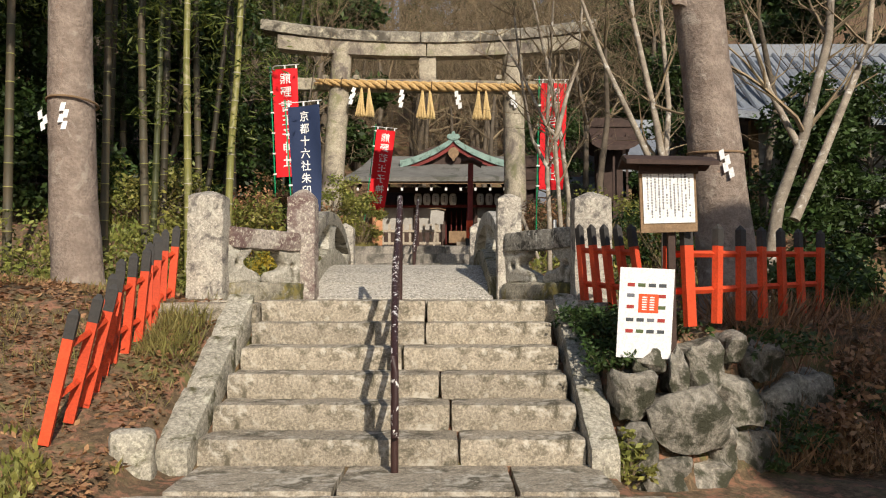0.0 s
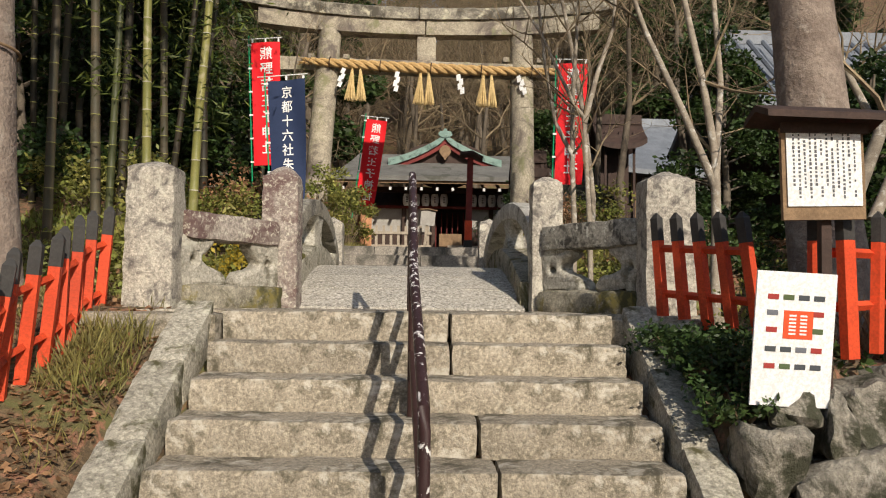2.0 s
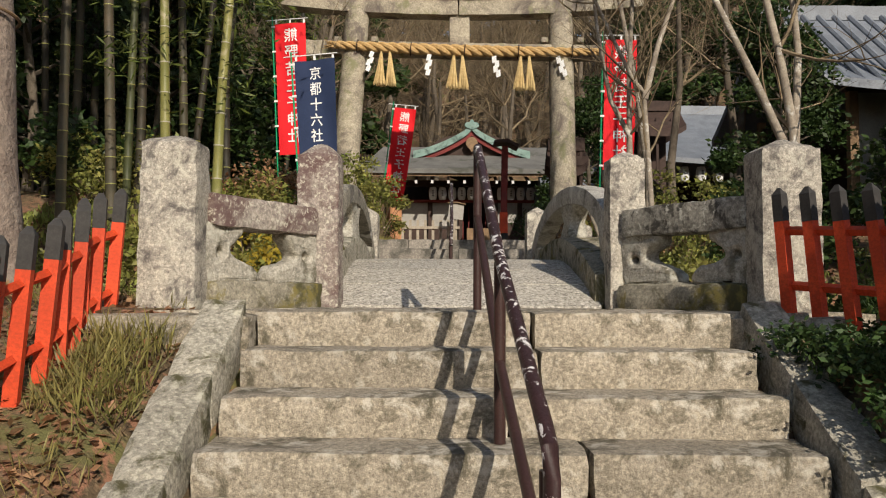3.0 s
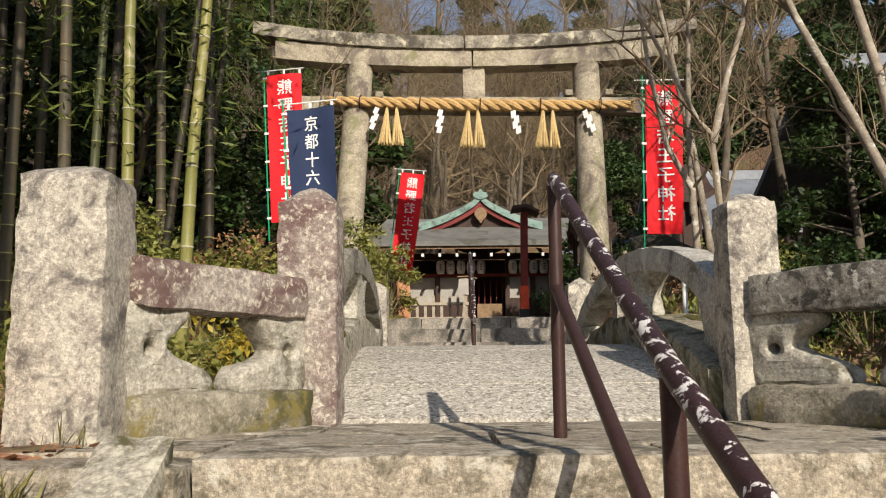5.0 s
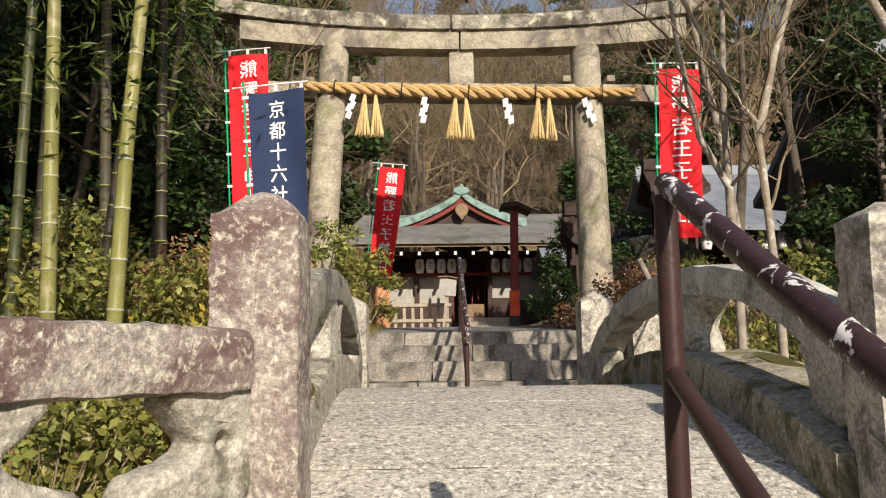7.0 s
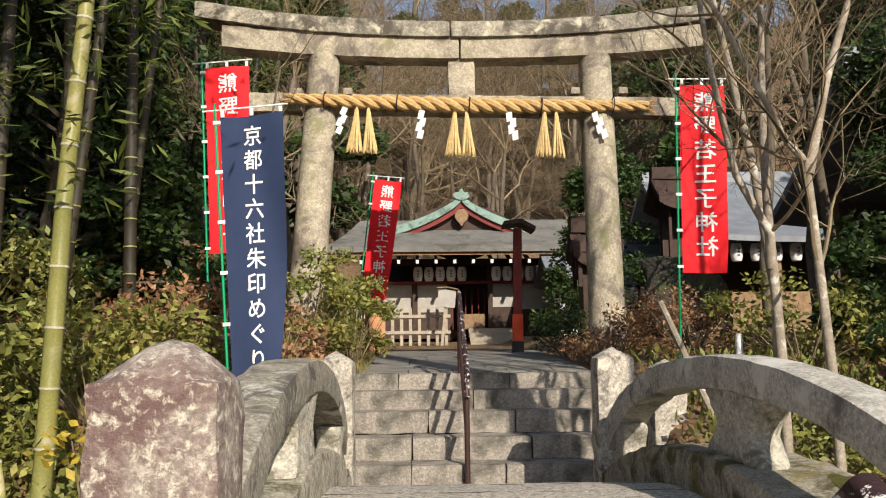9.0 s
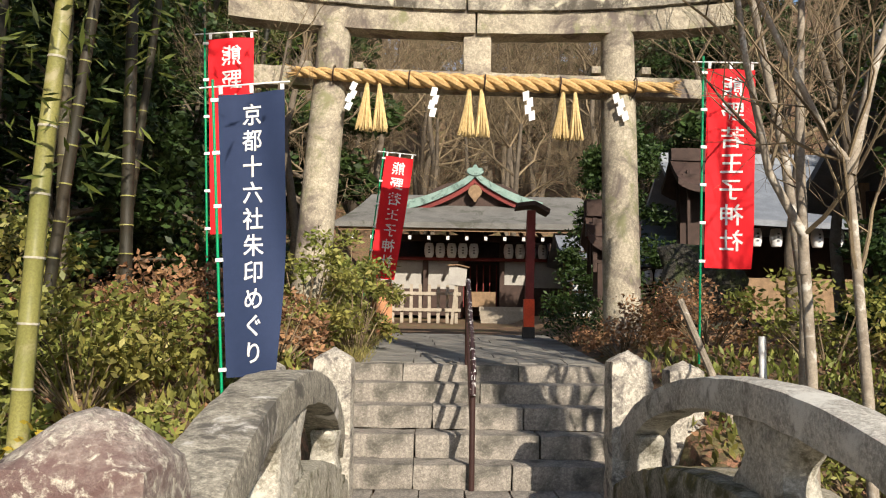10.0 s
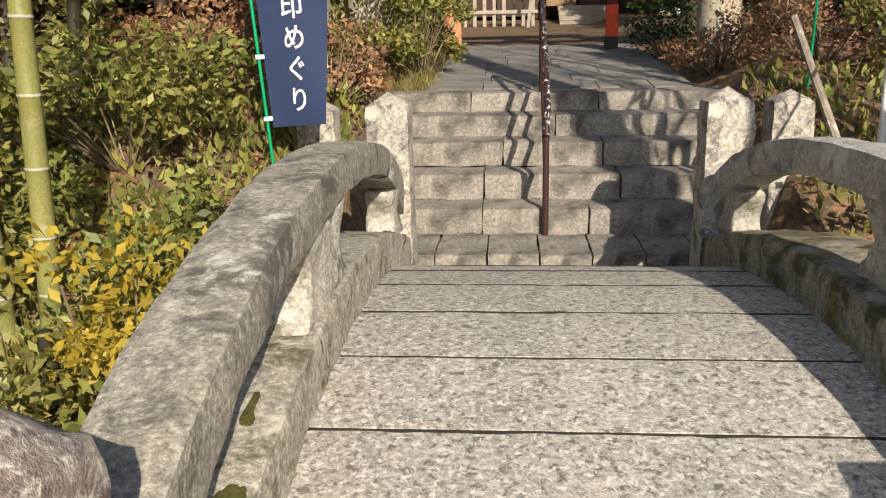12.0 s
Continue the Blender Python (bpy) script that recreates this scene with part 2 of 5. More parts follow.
def mesh_of(name, verts, faces, mat=None, shade=True):
    me = bpy.data.meshes.new(name)
    me.from_pydata([tuple(v) for v in verts], [], faces)
    me.validate()
    if mat:
        me.materials.append(mat)
    if shade:
        smooth(me)
    return me


def part(name, me, mat, parent=None, label="", m=None):
    """Links a mesh or bmesh as one object, under a thing or a part."""
    if isinstance(me, bmesh.types.BMesh):
        bm, me = me, bpy.data.meshes.new(name)
        bm.to_mesh(me)
        bm.free()
        smooth(me)
    if mat and not me.materials:
        me.materials.append(mat)
    ob = new(name, me)
    ob.parent = parent
    if m is not None:
        ob.matrix_basis = m
    return tagged(ob, label) if label else ob


def thing(name, x, y, z, label, category, group="", kind="", rz=0):
    ob = new(name)
    ob.matrix_basis = pose(x, y, z, 0, 0, rz)
    return tagged(ob, label, category, group, kind)


def lattice(sx, sy, sz, cell):
    """Vertices and faces of a box from -s/2 to s/2, cut into cells."""
    n = [max(1, min(40, int(round(s / cell)))) for s in (sx, sy, sz)]
    idx, verts, faces = {}, [], []

    def v(i, j, k):
        if (i, j, k) not in idx:
            idx[i, j, k] = len(verts)
            verts.append((sx * (i / n[0] - 0.5), sy * (j / n[1] - 0.5), sz * (k / n[2] - 0.5)))
        return idx[i, j, k]
    for k, flip in ((0, True), (n[2], False)):
        for i in range(n[0]):
            for j in range(n[1]):
                q = [v(i, j, k), v(i + 1, j, k), v(i + 1, j + 1, k), v(i, j + 1, k)]
                faces.append(q[::-1] if flip else q)
    for j, flip in ((0, False), (n[1], True)):
        for i in range(n[0]):
            for k in range(n[2]):
                q = [v(i, j, k), v(i + 1, j, k), v(i + 1, j, k + 1), v(i, j, k + 1)]
                faces.append(q[::-1] if flip else q)
    for i, flip in ((0, True), (n[0], False)):
        for j in range(n[1]):
            for k in range(n[2]):
                q = [v(i, j, k), v(i, j + 1, k), v(i, j + 1, k + 1), v(i, j, k + 1)]
                faces.append(q[::-1] if flip else q)
    return np.array(verts), faces


def block(name, size, mat, cell=0.08, r=0.015, rough=0.006, shape=None, seed=0.0, freq=6.0):
    """A worn block: rounded edges, uneven faces; shape(x, y, z) bends it."""
    v, f = lattice(*size, cell)
    half = np.array(size) / 2
    # pull a ring of vertices to the rounded edge
    q = np.clip(v, -(half - r), half - r)
    d = v - q
    ln = np.linalg.norm(d, axis=1, keepdims=True)
    v = np.where(ln > 1e-9, q + d / np.maximum(ln, 1e-9) * r, v)
    out = []
    for p in v:
        n1 = noise.noise(Vector(p) * freq + Vector((seed, seed * 1.7, -seed)))
        n2 = noise.noise(Vector(p) * freq * 3.3 + Vector((seed * 2, 0, seed)))
        nrm = np.sign(p) * (np.abs(p) > half - r * 1.01)
        p = p + nrm * rough * (n1 + 0.5 * n2)
        out.append(shape(*p) if shape else tuple(p))
    return mesh_of(name, out, f, mat)


def tube_data(path, radii, sides=8, cap=True):
    """Vertices and faces of a tube along a path."""
    path = [Vector(p) for p in path]
    verts, faces = [], []
    up = Vector((0.13, 0.21, 0.97))
    for i, p in enumerate(path):
        d = (path[min(i + 1, len(path) - 1)] - path[max(i - 1, 0)]).normalized()
        a = d.cross(up if abs(d.dot(up)) < 0.95 else Vector((1, 0, 0))).normalized()
        b = d.cross(a)
        for s in range(sides):
            w = 2 * math.pi * s / sides
            verts.append(p + (a * math.cos(w) + b * math.sin(w)) * radii[i])
    for i in range(len(path) - 1):
        for s in range(sides):
            faces.append((i * sides + s, i * sides + (s + 1) % sides, (i + 1) * sides + (s + 1) % sides, (i + 1) * sides + s))
    if cap:
        faces.append(tuple(range(sides))[::-1])
        faces.append(tuple((len(path) - 1) * sides + s for s in range(sides)))
    return verts, faces


def joined(name, pieces, mat):
    verts, faces = [], []
    for v, f in pieces:
        o = len(verts)
        verts += list(v)
        faces += [tuple(i + o for i in q) for q in f]
    return mesh_of(name, verts, faces, mat)


def tube(name, path, radius, mat, sides=12):
    radii = radius if isinstance(radius, (list, tuple)) else [radius] * len(path)
    return mesh_of(name, *tube_data(path, radii, sides), mat)


def plate(name, outline, holes, thick, mat, bevel=0.01):
    """A flat shape in x and z with holes, of a thickness in y."""
    cu = bpy.data.curves.new(name, "CURVE")
    cu.dimensions, cu.fill_mode, cu.extrude, cu.bevel_depth, cu.bevel_resolution = "2D", "BOTH", thick / 2 - bevel, bevel, 2
    for ring in (outline, *holes):
        sp = cu.splines.new("BEZIER")
        sp.bezier_points.add(len(ring) - 1)
        for bp, (x, z) in zip(sp.bezier_points, ring):
            bp.co = (x, z, 0)
            bp.handle_left_type = bp.handle_right_type = "AUTO"
        sp.use_cyclic_u, sp.resolution_u = True, 5
    me = to_mesh(name, cu)
    me.transform(Matrix.Rotation(radians(90), 4, "X"))
    me.materials.clear()
    me.materials.append(mat)
    smooth(me, 50)
    return me


def to_mesh(name, curve):
    ob = new(name, curve)
    bpy.context.view_layer.update()
    me = bpy.data.meshes.new_from_object(ob.evaluated_get(bpy.context.evaluated_depsgraph_get()))
    bpy.data.objects.remove(ob)
    me.name = name
    return me


def letters(text, size, step, mirror=False):
    """Vertices and faces of upright writing, one character below another, centred on x, from z = 0 down."""
    verts, faces = [], []
    for i, ch in enumerate(text):
        cu = bpy.data.curves.new("writing", "FONT")
        cu.body, cu.size, cu.align_x, cu.offset, cu.resolution_u = ch, size, "CENTER", size * 0.012, 3
        me = to_mesh("writing", cu)
        o = len(verts)
        verts += [((-v.co.x if mirror else v.co.x), 0.0, v.co.y - size * 0.8 - i * step) for v in me.vertices]
        faces += [tuple(o + k for k in p.vertices) for p in me.polygons]
        bpy.data.meshes.remove(me)
    return verts, faces


def leaves(name, centres, count, size, mat, spread, flat=0.5, ratio=0.45, seed=1, droop=0.0):
    """Many small pointed leaves round the centres (x, y, z, weight radius)."""
    rng = np.random.default_rng(seed)
    c = np.array(centres, float)
    pick = rng.integers(0, len(c), count)
    off = rng.normal(size=(count, 3))
    off /= np.linalg.norm(off, axis=1, keepdims=True)
    off *= rng.random((count, 1)) ** 0.45
    p = c[pick, :3] + off * c[pick, 3:4] * np.array(spread)
    d = rng.normal(size=(count, 3))
    d[:, 2] = d[:, 2] * flat - droop
    d /= np.linalg.norm(d, axis=1, keepdims=True)
    s = rng.normal(size=(count, 3))
    s -= d * np.sum(s * d, axis=1, keepdims=True)
    s /= np.linalg.norm(s, axis=1, keepdims=True)
    ln = size * (0.6 + 0.8 * rng.random((count, 1)))
    v = np.stack([p, p + d * ln * 0.5 + s * ln * ratio * 0.5, p + d * ln, p + d * ln * 0.5 - s * ln * ratio * 0.5], axis=1).reshape(-1, 3)
    me = bpy.data.meshes.new(name)
    me.vertices.add(len(v))
    me.vertices.foreach_set("co", v.astype(np.float32).ravel())
    me.loops.add(len(v))
    me.loops.foreach_set("vertex_index", np.arange(len(v), dtype=np.int32))
    me.polygons.add(count)
    me.polygons.foreach_set("loop_start", np.arange(0, len(v), 4, dtype=np.int32))
    me.update(calc_edges=True)
    me.materials.append(mat)
    return me


# ---- ground ----
def prof(y, table):
    return np.interp(y, [a for a, _ in table], [b for _, b in table])


HILL = [(36, 3.0), (44, 5.5), (90, 28.0), (140, 36.0), (600, 40.0)]
P_MID = [(-200, -6), (-30, -1.0), (0, -0.10), (4.6, 0.12), (5.35, 0.14), (7.05, 0.92), (7.3, 1.05), (8.7, 1.05), (9.4, 0.2), (12.6, 0.2), (13.5, 1.1), (14.2, 1.1), (16.0, 2.08), (20, 2.33), (31, 2.7)] + HILL
P_LEFT = [(-200, -6), (-30, -0.8), (0, -0.1), (4.4, 0.10), (5.3, 0.36), (7.3, 1.18), (8.9, 1.20), (9.7, 0.75), (12.4, 0.85), (13.6, 1.75), (15.5, 2.4), (20, 2.7), (31, 3.0)] + HILL
P_RIGHT = [(-200, -6), (-30, -1.0), (4.9, -0.08), (5.68, -0.02), (6.0, 0.95), (8.8, 1.10), (9.7, 0.45), (12.4, 0.6), (13.6, 1.65), (15.5, 2.3), (20, 2.6), (31, 2.9)] + HILL


def step01(x, a, b):
    t = np.clip((x - a) / (b - a), 0, 1)
    return t * t * (3 - 2 * t)


def ground_z(x, y):
    x, y = np.asarray(x, float), np.asarray(y, float)
    past = step01(y, 15.0, 18.0)                   # the path widens beyond the steps
    l = step01(-x, 1.72 + 0.2 * past, 2.0 + 0.9 * past)
    r = step01(x, 1.0 + 0.1 * past, 1.25 + 0.8 * past)
    yr = y - 0.8 * np.clip(x - 1.6, 0, 1.5) * (1 - step01(y, 8.0, 11.0))      # the wall recedes to the right
    z = prof(y, P_MID) * (1 - l) * (1 - r) + prof(y, P_LEFT) * l + prof(yr, P_RIGHT) * r
    z = z + 0.10 * np.clip(-x - 2.2, 0, 4) * step01(y, 3, 7) + 0.45 * np.clip(-x - 11, 0, 60) + 0.4 * np.clip(x - 16, 0, 60) * step01(y, 4, 14)
    return z


def build_ground():
    def axis(a, b, fine, far):
        core = list(np.arange(a, b, fine))
        lo, hi, s = a, b, fine
        left, right = [], []
        while lo > -far:
            s *= 1.25
            lo -= s
            left.append(lo)
        s = fine
        while hi < far:
            right.append(hi)
            s *= 1.25
            hi += s
        return np.array(left[::-1] + core + right)
    xs, ys = axis(-7, 7, 0.13, 500), axis(2.5, 20, 0.13, 500)
    gx, gy = np.meshgrid(xs, ys)
    gz = ground_z(gx, gy)
    off = (np.abs(gx + 0.35) > 1.35) * 1.0
    bump = np.array([noise.noise(Vector((x * 1.7, y * 1.7, 0.3))) * 0.05 + noise.noise(Vector((x * 6, y * 6, 1.3))) * 0.018 for x, y in zip(gx.ravel(), gy.ravel())]).reshape(gx.shape)
    gz = gz + bump * off
    w = len(xs)
    verts = np.stack([gx, gy, gz], -1).reshape(-1, 3)
    faces = [(j * w + i, j * w + i + 1, (j + 1) * w + i + 1, (j + 1) * w + i) for j in range(len(ys) - 1) for i in range(w - 1)]
    return tagged(new("ground", mesh_of("ground", verts, faces, M_GROUND)), "leaf-littered earth bank with dry grass around the steps", "ground", kind="structure")


build_ground()


def gz1(x, y):
    return float(ground_z(x, y))


# ---- near steps ----
near_steps = thing("stone_steps", -0.35, 5.43, 0.15, "worn grey granite steps climbing to the landing", "stairs", kind="structure")
STEPS = [(5.43 + 0.33 * i, 0.35 + 0.17 * i) for i in range(6)]
JOINTS = [0.10, 0.05, -0.02, -0.30, -0.14, -0.14]


def local(x, y, z, rz=0, base=(-0.35, 5.43, 0.15)):
    return pose(x - base[0], y - base[1], z - base[2], 0, 0, rz)


for i, (y, z) in enumerate(STEPS):
    x0, x1 = -1.54 + 0.01 * i, 0.90 - 0.012 * i
    if i == 5:
        x0, x1 = -1.50, 0.84
    j = JOINTS[i]
    for k, (a, b) in enumerate(((x0, j - 0.004), (j + 0.004, x1))):
        me = block("step_stone", (b - a, 0.40, 0.185), M_STEP, 0.05, 0.022, 0.009, seed=i * 3.1 + k, freq=5)
        part("step_stone", me, None, near_steps, m=local((a + b) / 2, y + 0.20, z - 0.0925, 0.25 * (k - 0.5)))
for a0, b0, c0, d0 in ((-1.53, -0.6, 4.72, 5.46), (-0.59, 0.4, 4.72, 5.46), (0.41, 0.97, 4.72, 5.46), (-1.75, -0.2, 3.7, 4.71), (-0.19, 1.2, 3.7, 4.71)):
    part("paving_slab", block("paving_slab", (b0 - a0 - 0.01, d0 - c0 - 0.01, 0.14), M_STEP, 0.1, 0.012, 0.006, seed=a0 + c0), None, near_steps, m=local((a0 + b0) / 2, (c0 + d0) / 2, 0.115 - 0.025 * (5.46 - d0)))
# sloping side stones
for side, (xa, xb) in {"left": (-1.775, -1.555), "right": (0.905, 1.10)}.items():
    n = 3
    for k in range(n):
        y0, y1 = 5.32 + k * 0.62, 5.32 + (k + 1) * 0.62 - 0.004
        slope = 0.17 / 0.33

        def lie(x, y, z, y0=y0, y1=y1):
            return (x, y, z + slope * y)
        me = block("side_stone", (xb - xa, y1 - y0, 0.30), M_MOSSY, 0.06, 0.03, 0.012, lie, seed=k * 2.3 + xa)
        part("side_stone", me, None, near_steps, "mossy sloping side stone", m=local((xa + xb) / 2, (y0 + y1) / 2, 0.215 + slope * ((y0 + y1) / 2 - 5.43)))
part("end_stone", block("end_stone", (0.26, 0.22, 0.34), M_MOSSY, 0.05, 0.05, 0.02, seed=8.0), None, near_steps, m=local(-1.86, 5.22, 0.27, 12))

# ---- landing ----
landing = thing("landing", -0.4, 7.9, 1.0, "pale granite paving slabs before the bridge", "paving", kind="structure")
for a, b, c, d in ((-1.5, -0.62, 7.49, 8.06), (-0.61, 0.25, 7.49, 8.12), (0.26, 0.84, 7.49, 8.05), (-1.28, -0.30, 8.07, 8.74), (-0.29, 0.48, 8.13, 8.74), (0.49, 1.15, 8.06, 8.74), (0.85, 1.62, 7.2, 8.05), (-2.42, -1.51, 7.3, 8.06), (-1.95, -1.29, 8.07, 8.9)):
    part("paving_slab", block("paving_slab", (b - a - 0.008, d - c - 0.008, 0.16), M_STEP, 0.08, 0.012, 0.006, seed=a + c), None, landing, m=local((a + b) / 2, (c + d) / 2, 1.118, 0, (-0.4, 7.9, 1.0)))
part("curb_stone", block("curb_stone", (0.92, 0.28, 0.2), M_STEP, 0.06, 0.03, 0.01, seed=4.4), None, landing, m=local(-1.97, 7.19, 1.08, -2, (-0.4, 7.9, 1.0)))
part("curb_stone", block("curb_stone", (0.55, 0.26, 0.2), M_STEP, 0.06, 0.03, 0.01, seed=6.4), None, landing, m=local(1.13, 7.10, 1.08, -38, (-0.4, 7.9, 1.0)))


# ---- stone posts and rails of the bridge ----
def post(x, y, z, w, d, h, peak, dome, mat, label, rz=0.0, seed=0.0):
    def top(px, py, pz):
        t = pz / h + 0.5
        e = max(abs(px) / (w / 2), abs(py) / (d / 2))
        if dome:
            e = min(1.0, math.hypot(px / (w / 2), py / (d / 2))) ** 2
        k = max(0.0, (t - 0.8) / 0.2)
        tap = 1 + 0.05 * (1 - t)
        return (px * tap, py * tap, pz + h / 2 - peak * e * k)
    me = block("stone_post", (w, d, h), mat, 0.045, 0.025, 0.009, top, seed, 7)
    ob = part("stone_post", me, None)
    ob.matrix_basis = pose(x, y, z, 0, 0, rz)
    return tagged(ob, label, "stone post", "posts of the bridge")


post(-2.08, 7.65, 1.17, 0.315, 0.30, 1.01, 0.065, False, M_POST, "tall pale granite corner post with a low pyramid top", seed=1.0)
post(-1.42, 8.71, 1.17, 0.285, 0.28, 1.14, 0.085, True, M_LICHEN, "purplish lichen-stained granite bridge post with a rounded top", seed=2.0)
post(0.67, 8.77, 1.17, 0.245, 0.25, 1.12, 0.07, False, M_POST, "pale granite bridge post with a pyramid top", seed=3.0)
post(1.31, 7.62, 1.17, 0.33, 0.28, 0.995, 0.075, False, M_POST, "pale granite corner post beside the red fence", seed=4.0)
post(-1.49, 13.17, 1.17, 0.27, 0.27, 1.17, 0.08, False, M_POST, "short pale granite post at the far end of the bridge", seed=5.0)
post(0.55, 13.14, 1.17, 0.285, 0.27, 1.18, 0.08, False, M_POST, "short granite post at the far end, half in shade", seed=6.0)
post(-2.12, 14.0, 1.2, 0.28, 0.27, 1.04, 0.08, False, M_POST, "small pale stone post beside the upper steps", seed=7.0)
post(1.21, 14.1, 1.2, 0.285, 0.27, 1.06, 0.08, False, M_POST, "small pale stone post behind the arched rail", seed=8.0)


def weathered(me, amount, freq, seed):
    """Uneven hand-cut surface on a finished mesh."""
    off = Vector((seed * 1.7, -seed, seed * 0.6))
    for v in me.vertices:
        d = Vector([noise.noise(v.co * freq + off + Vector((k * 9.0, 0, 0))) + 0.5 * noise.noise(v.co * freq * 2.7 + off + Vector((0, k * 7.0, 0))) for k in range(3)])
        v.co += d * amount
    return me


def carved(flip, h, w, t, seed):
    """A cloud-carved supporting stone: a lobe under the beam, a longer lobe on the base, a hole beside the post."""
    o = [(0.06, 0.08), (0.5, 0.08), (0.80, 0.09), (0.80, 0.15), (0.62, 0.27), (0.42, 0.37), (0.30, 0.50), (0.33, 0.66), (0.47, 0.82), (0.54, 0.91), (0.5, 0.93), (0.06, 0.93)]
    ring = [((x - 0.5) * w * flip, z * h) for x, z in o]
    hole = [((-0.31 + 0.12 * math.cos(a)) * w * flip, (0.52 + 0.17 * math.sin(a)) * h) for a in np.linspace(0, 2 * math.pi, 8)[:-1]]
    return weathered(plate("carved_support", ring, [hole], t, M_CARVED, 0.035), 0.014, 7.0, seed)


def cloud_support(w, h, t, seed, lean=0.0):
    """A squat carved stone between kerb and beam: flared head, waist, rounded foot."""
    def swell(x, y, z):
        u = z / h + 0.5
        k = 0.60 + 0.40 * abs(2 * u - 0.9) ** 1.5
        return (x * k + lean * (0.5 - u), y * (0.86 + 0.14 * abs(2 * u - 1)), z + h / 2)
    return block("carved_support", (w, t, h), M_CARVED, 0.035, 0.045, 0.022, swell, seed, 7.0)


def low_rail(ax, ay, bx, by, label, beam):
    """The low wing rail: base stone, two carved supports, top beam."""
    ln, ang = math.hypot(bx - ax, by - ay), math.degrees(math.atan2(by - ay, bx - ax))
    t = thing("wing_rail", (ax + bx) / 2, (ay + by) / 2, 1.17, label, "stone railing", "wing rails of the bridge", rz=ang)
    part("base_stone", block("base_stone", (ln, 0.28, 0.19), M_KERB, 0.05, 0.035, 0.016, lambda x, y, z: (x, y, z + 0.095), seed=ax), None, t)
    part("top_beam", block("top_beam", (ln, 0.22, 0.195), beam, 0.05, 0.03, 0.012, lambda x, y, z: (x, y, z + 0.595), seed=bx), None, t, "lichen-spotted top beam")
    for f in (1, -1):
        part("carved_support", carved(f, 0.345, ln * 0.5, 0.15, ax + f), None, t, "cloud-carved supporting stone with a hole", m=pose(-f * ln * 0.25, 0, 0.176))
    return t


low_rail(-1.97, 7.75, -1.49, 8.60, "weathered low stone railing with carved cloud supports", M_LICHEN)
low_rail(0.70, 8.66, 1.22, 7.75, "dark-stained low stone railing with carved supports", M_DARKBEAM)

YC = 10.95


def bridge_rail(xa, xb, kerb, out, label, seed, y0, y1):
    """Arched rail from post to post; kerb: its deck-side face, near and far; out: the kerb's width."""
    t = thing("bridge_rail", (xa + xb) / 2, YC, 1.2, label, "stone railing", "arched rails of the bridge")
    ln, side = y1 - y0, 1 if xa > 0 else -1
    mid = (y0 + y1) / 2 - YC
    lean, klean = (xb - xa) / 4.4, (kerb[1] - kerb[0]) / 4.4

    def crown(py):
        return 1.075 - 0.076 * py ** 2 - 0.0055 * py ** 4

    def foot(py):
        return 0.62 - 0.085 * py ** 2

    def bow(px, py, pz):
        y = py + mid
        deep = 0.165 + 0.14 * max(0.0, abs(y) - 1.35) ** 1.3
        return (px + lean * y - (0 if side > 0 else 0.015), y, crown(y) + (pz - 0.085) * deep / 0.17)
    part("top_beam", block("top_beam", (0.20 if side > 0 else 0.235, ln, 0.17), M_ARCH if side > 0 else M_BEAM, 0.05, 0.028, 0.010, bow, seed, 6), None, t, "arched granite top beam")
    kx = (kerb[0] + kerb[1]) / 2 + side * out / 2 - (xa + xb) / 2
    # The right kerb carries its shade as darker stone; the left stays paler.
    part("kerb_beam", block("kerb_beam", (out, ln + 0.1, 0.34), M_KERB if side > 0 else M_MOSSY, 0.05, 0.03, 0.013,
                            lambda px, py, pz: (px + kx + klean * (py + mid), py + mid, pz - 0.17 + foot(py + mid)), seed + 3, 6), None, t, "mossy arched kerb stone")
    for py, w in ((-1.84, 0.46), (-0.25, 0.80), (1.78, 0.46)):
        hb = foot(py) - 0.03
        h = crown(py) - 0.135 - hb
        part("carved_support", cloud_support(w, h, 0.17, seed + py, 0.04), None, t, "flared carved supporting stone",
             m=pose(lean * py, py, hb, 0, 0, 90))
    return t


bridge_rail(-1.42, -1.49, (-1.325, -1.36), 0.29, "arched granite bridge railing with moss and white lichen", 1.5, 8.83, 13.06)
bridge_rail(0.67, 0.55, (0.47, 0.41), 0.46, "arched granite bridge railing with a sunlit top", 5.5, 8.88, 13.02)

# ---- bridge deck ----
deck = thing("bridge_deck", -0.4, YC, 1.0, "arched bridge deck of long speckled granite slabs", "bridge", kind="structure")


def arch(y):
    return 1.62 - 0.084 * (y - YC) ** 2


for i in range(10):
    y0, y1 = 8.75 + i * 0.475, 8.75 + (i + 1) * 0.475 - 0.018
    ym = (y0 + y1) / 2
    me = block("deck_slab", (1.88, y1 - y0, 0.2), M_DECK, 0.06, 0.005, 0.004, lambda px, py, pz, ym=ym: (px, py, pz + arch(ym + py) - 0.1 - 1.0), seed=i * 1.9)
    part("deck_slab", me, None, deck, m=pose(-0.03, ym - YC, 0))
    part("joint_fill", block("joint_fill", (1.86, 0.03, 0.1), M_DIRT, 0.3, 0.002, 0.0), None, deck, "dark dirt in the joint", m=pose(-0.03, y1 + 0.009 - YC, arch(y1) - 1.0525))
for i in range(7):
    a = -1.62 + i * 0.36
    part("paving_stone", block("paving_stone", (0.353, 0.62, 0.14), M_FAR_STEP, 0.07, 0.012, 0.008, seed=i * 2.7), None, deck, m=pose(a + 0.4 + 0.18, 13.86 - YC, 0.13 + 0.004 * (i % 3)))

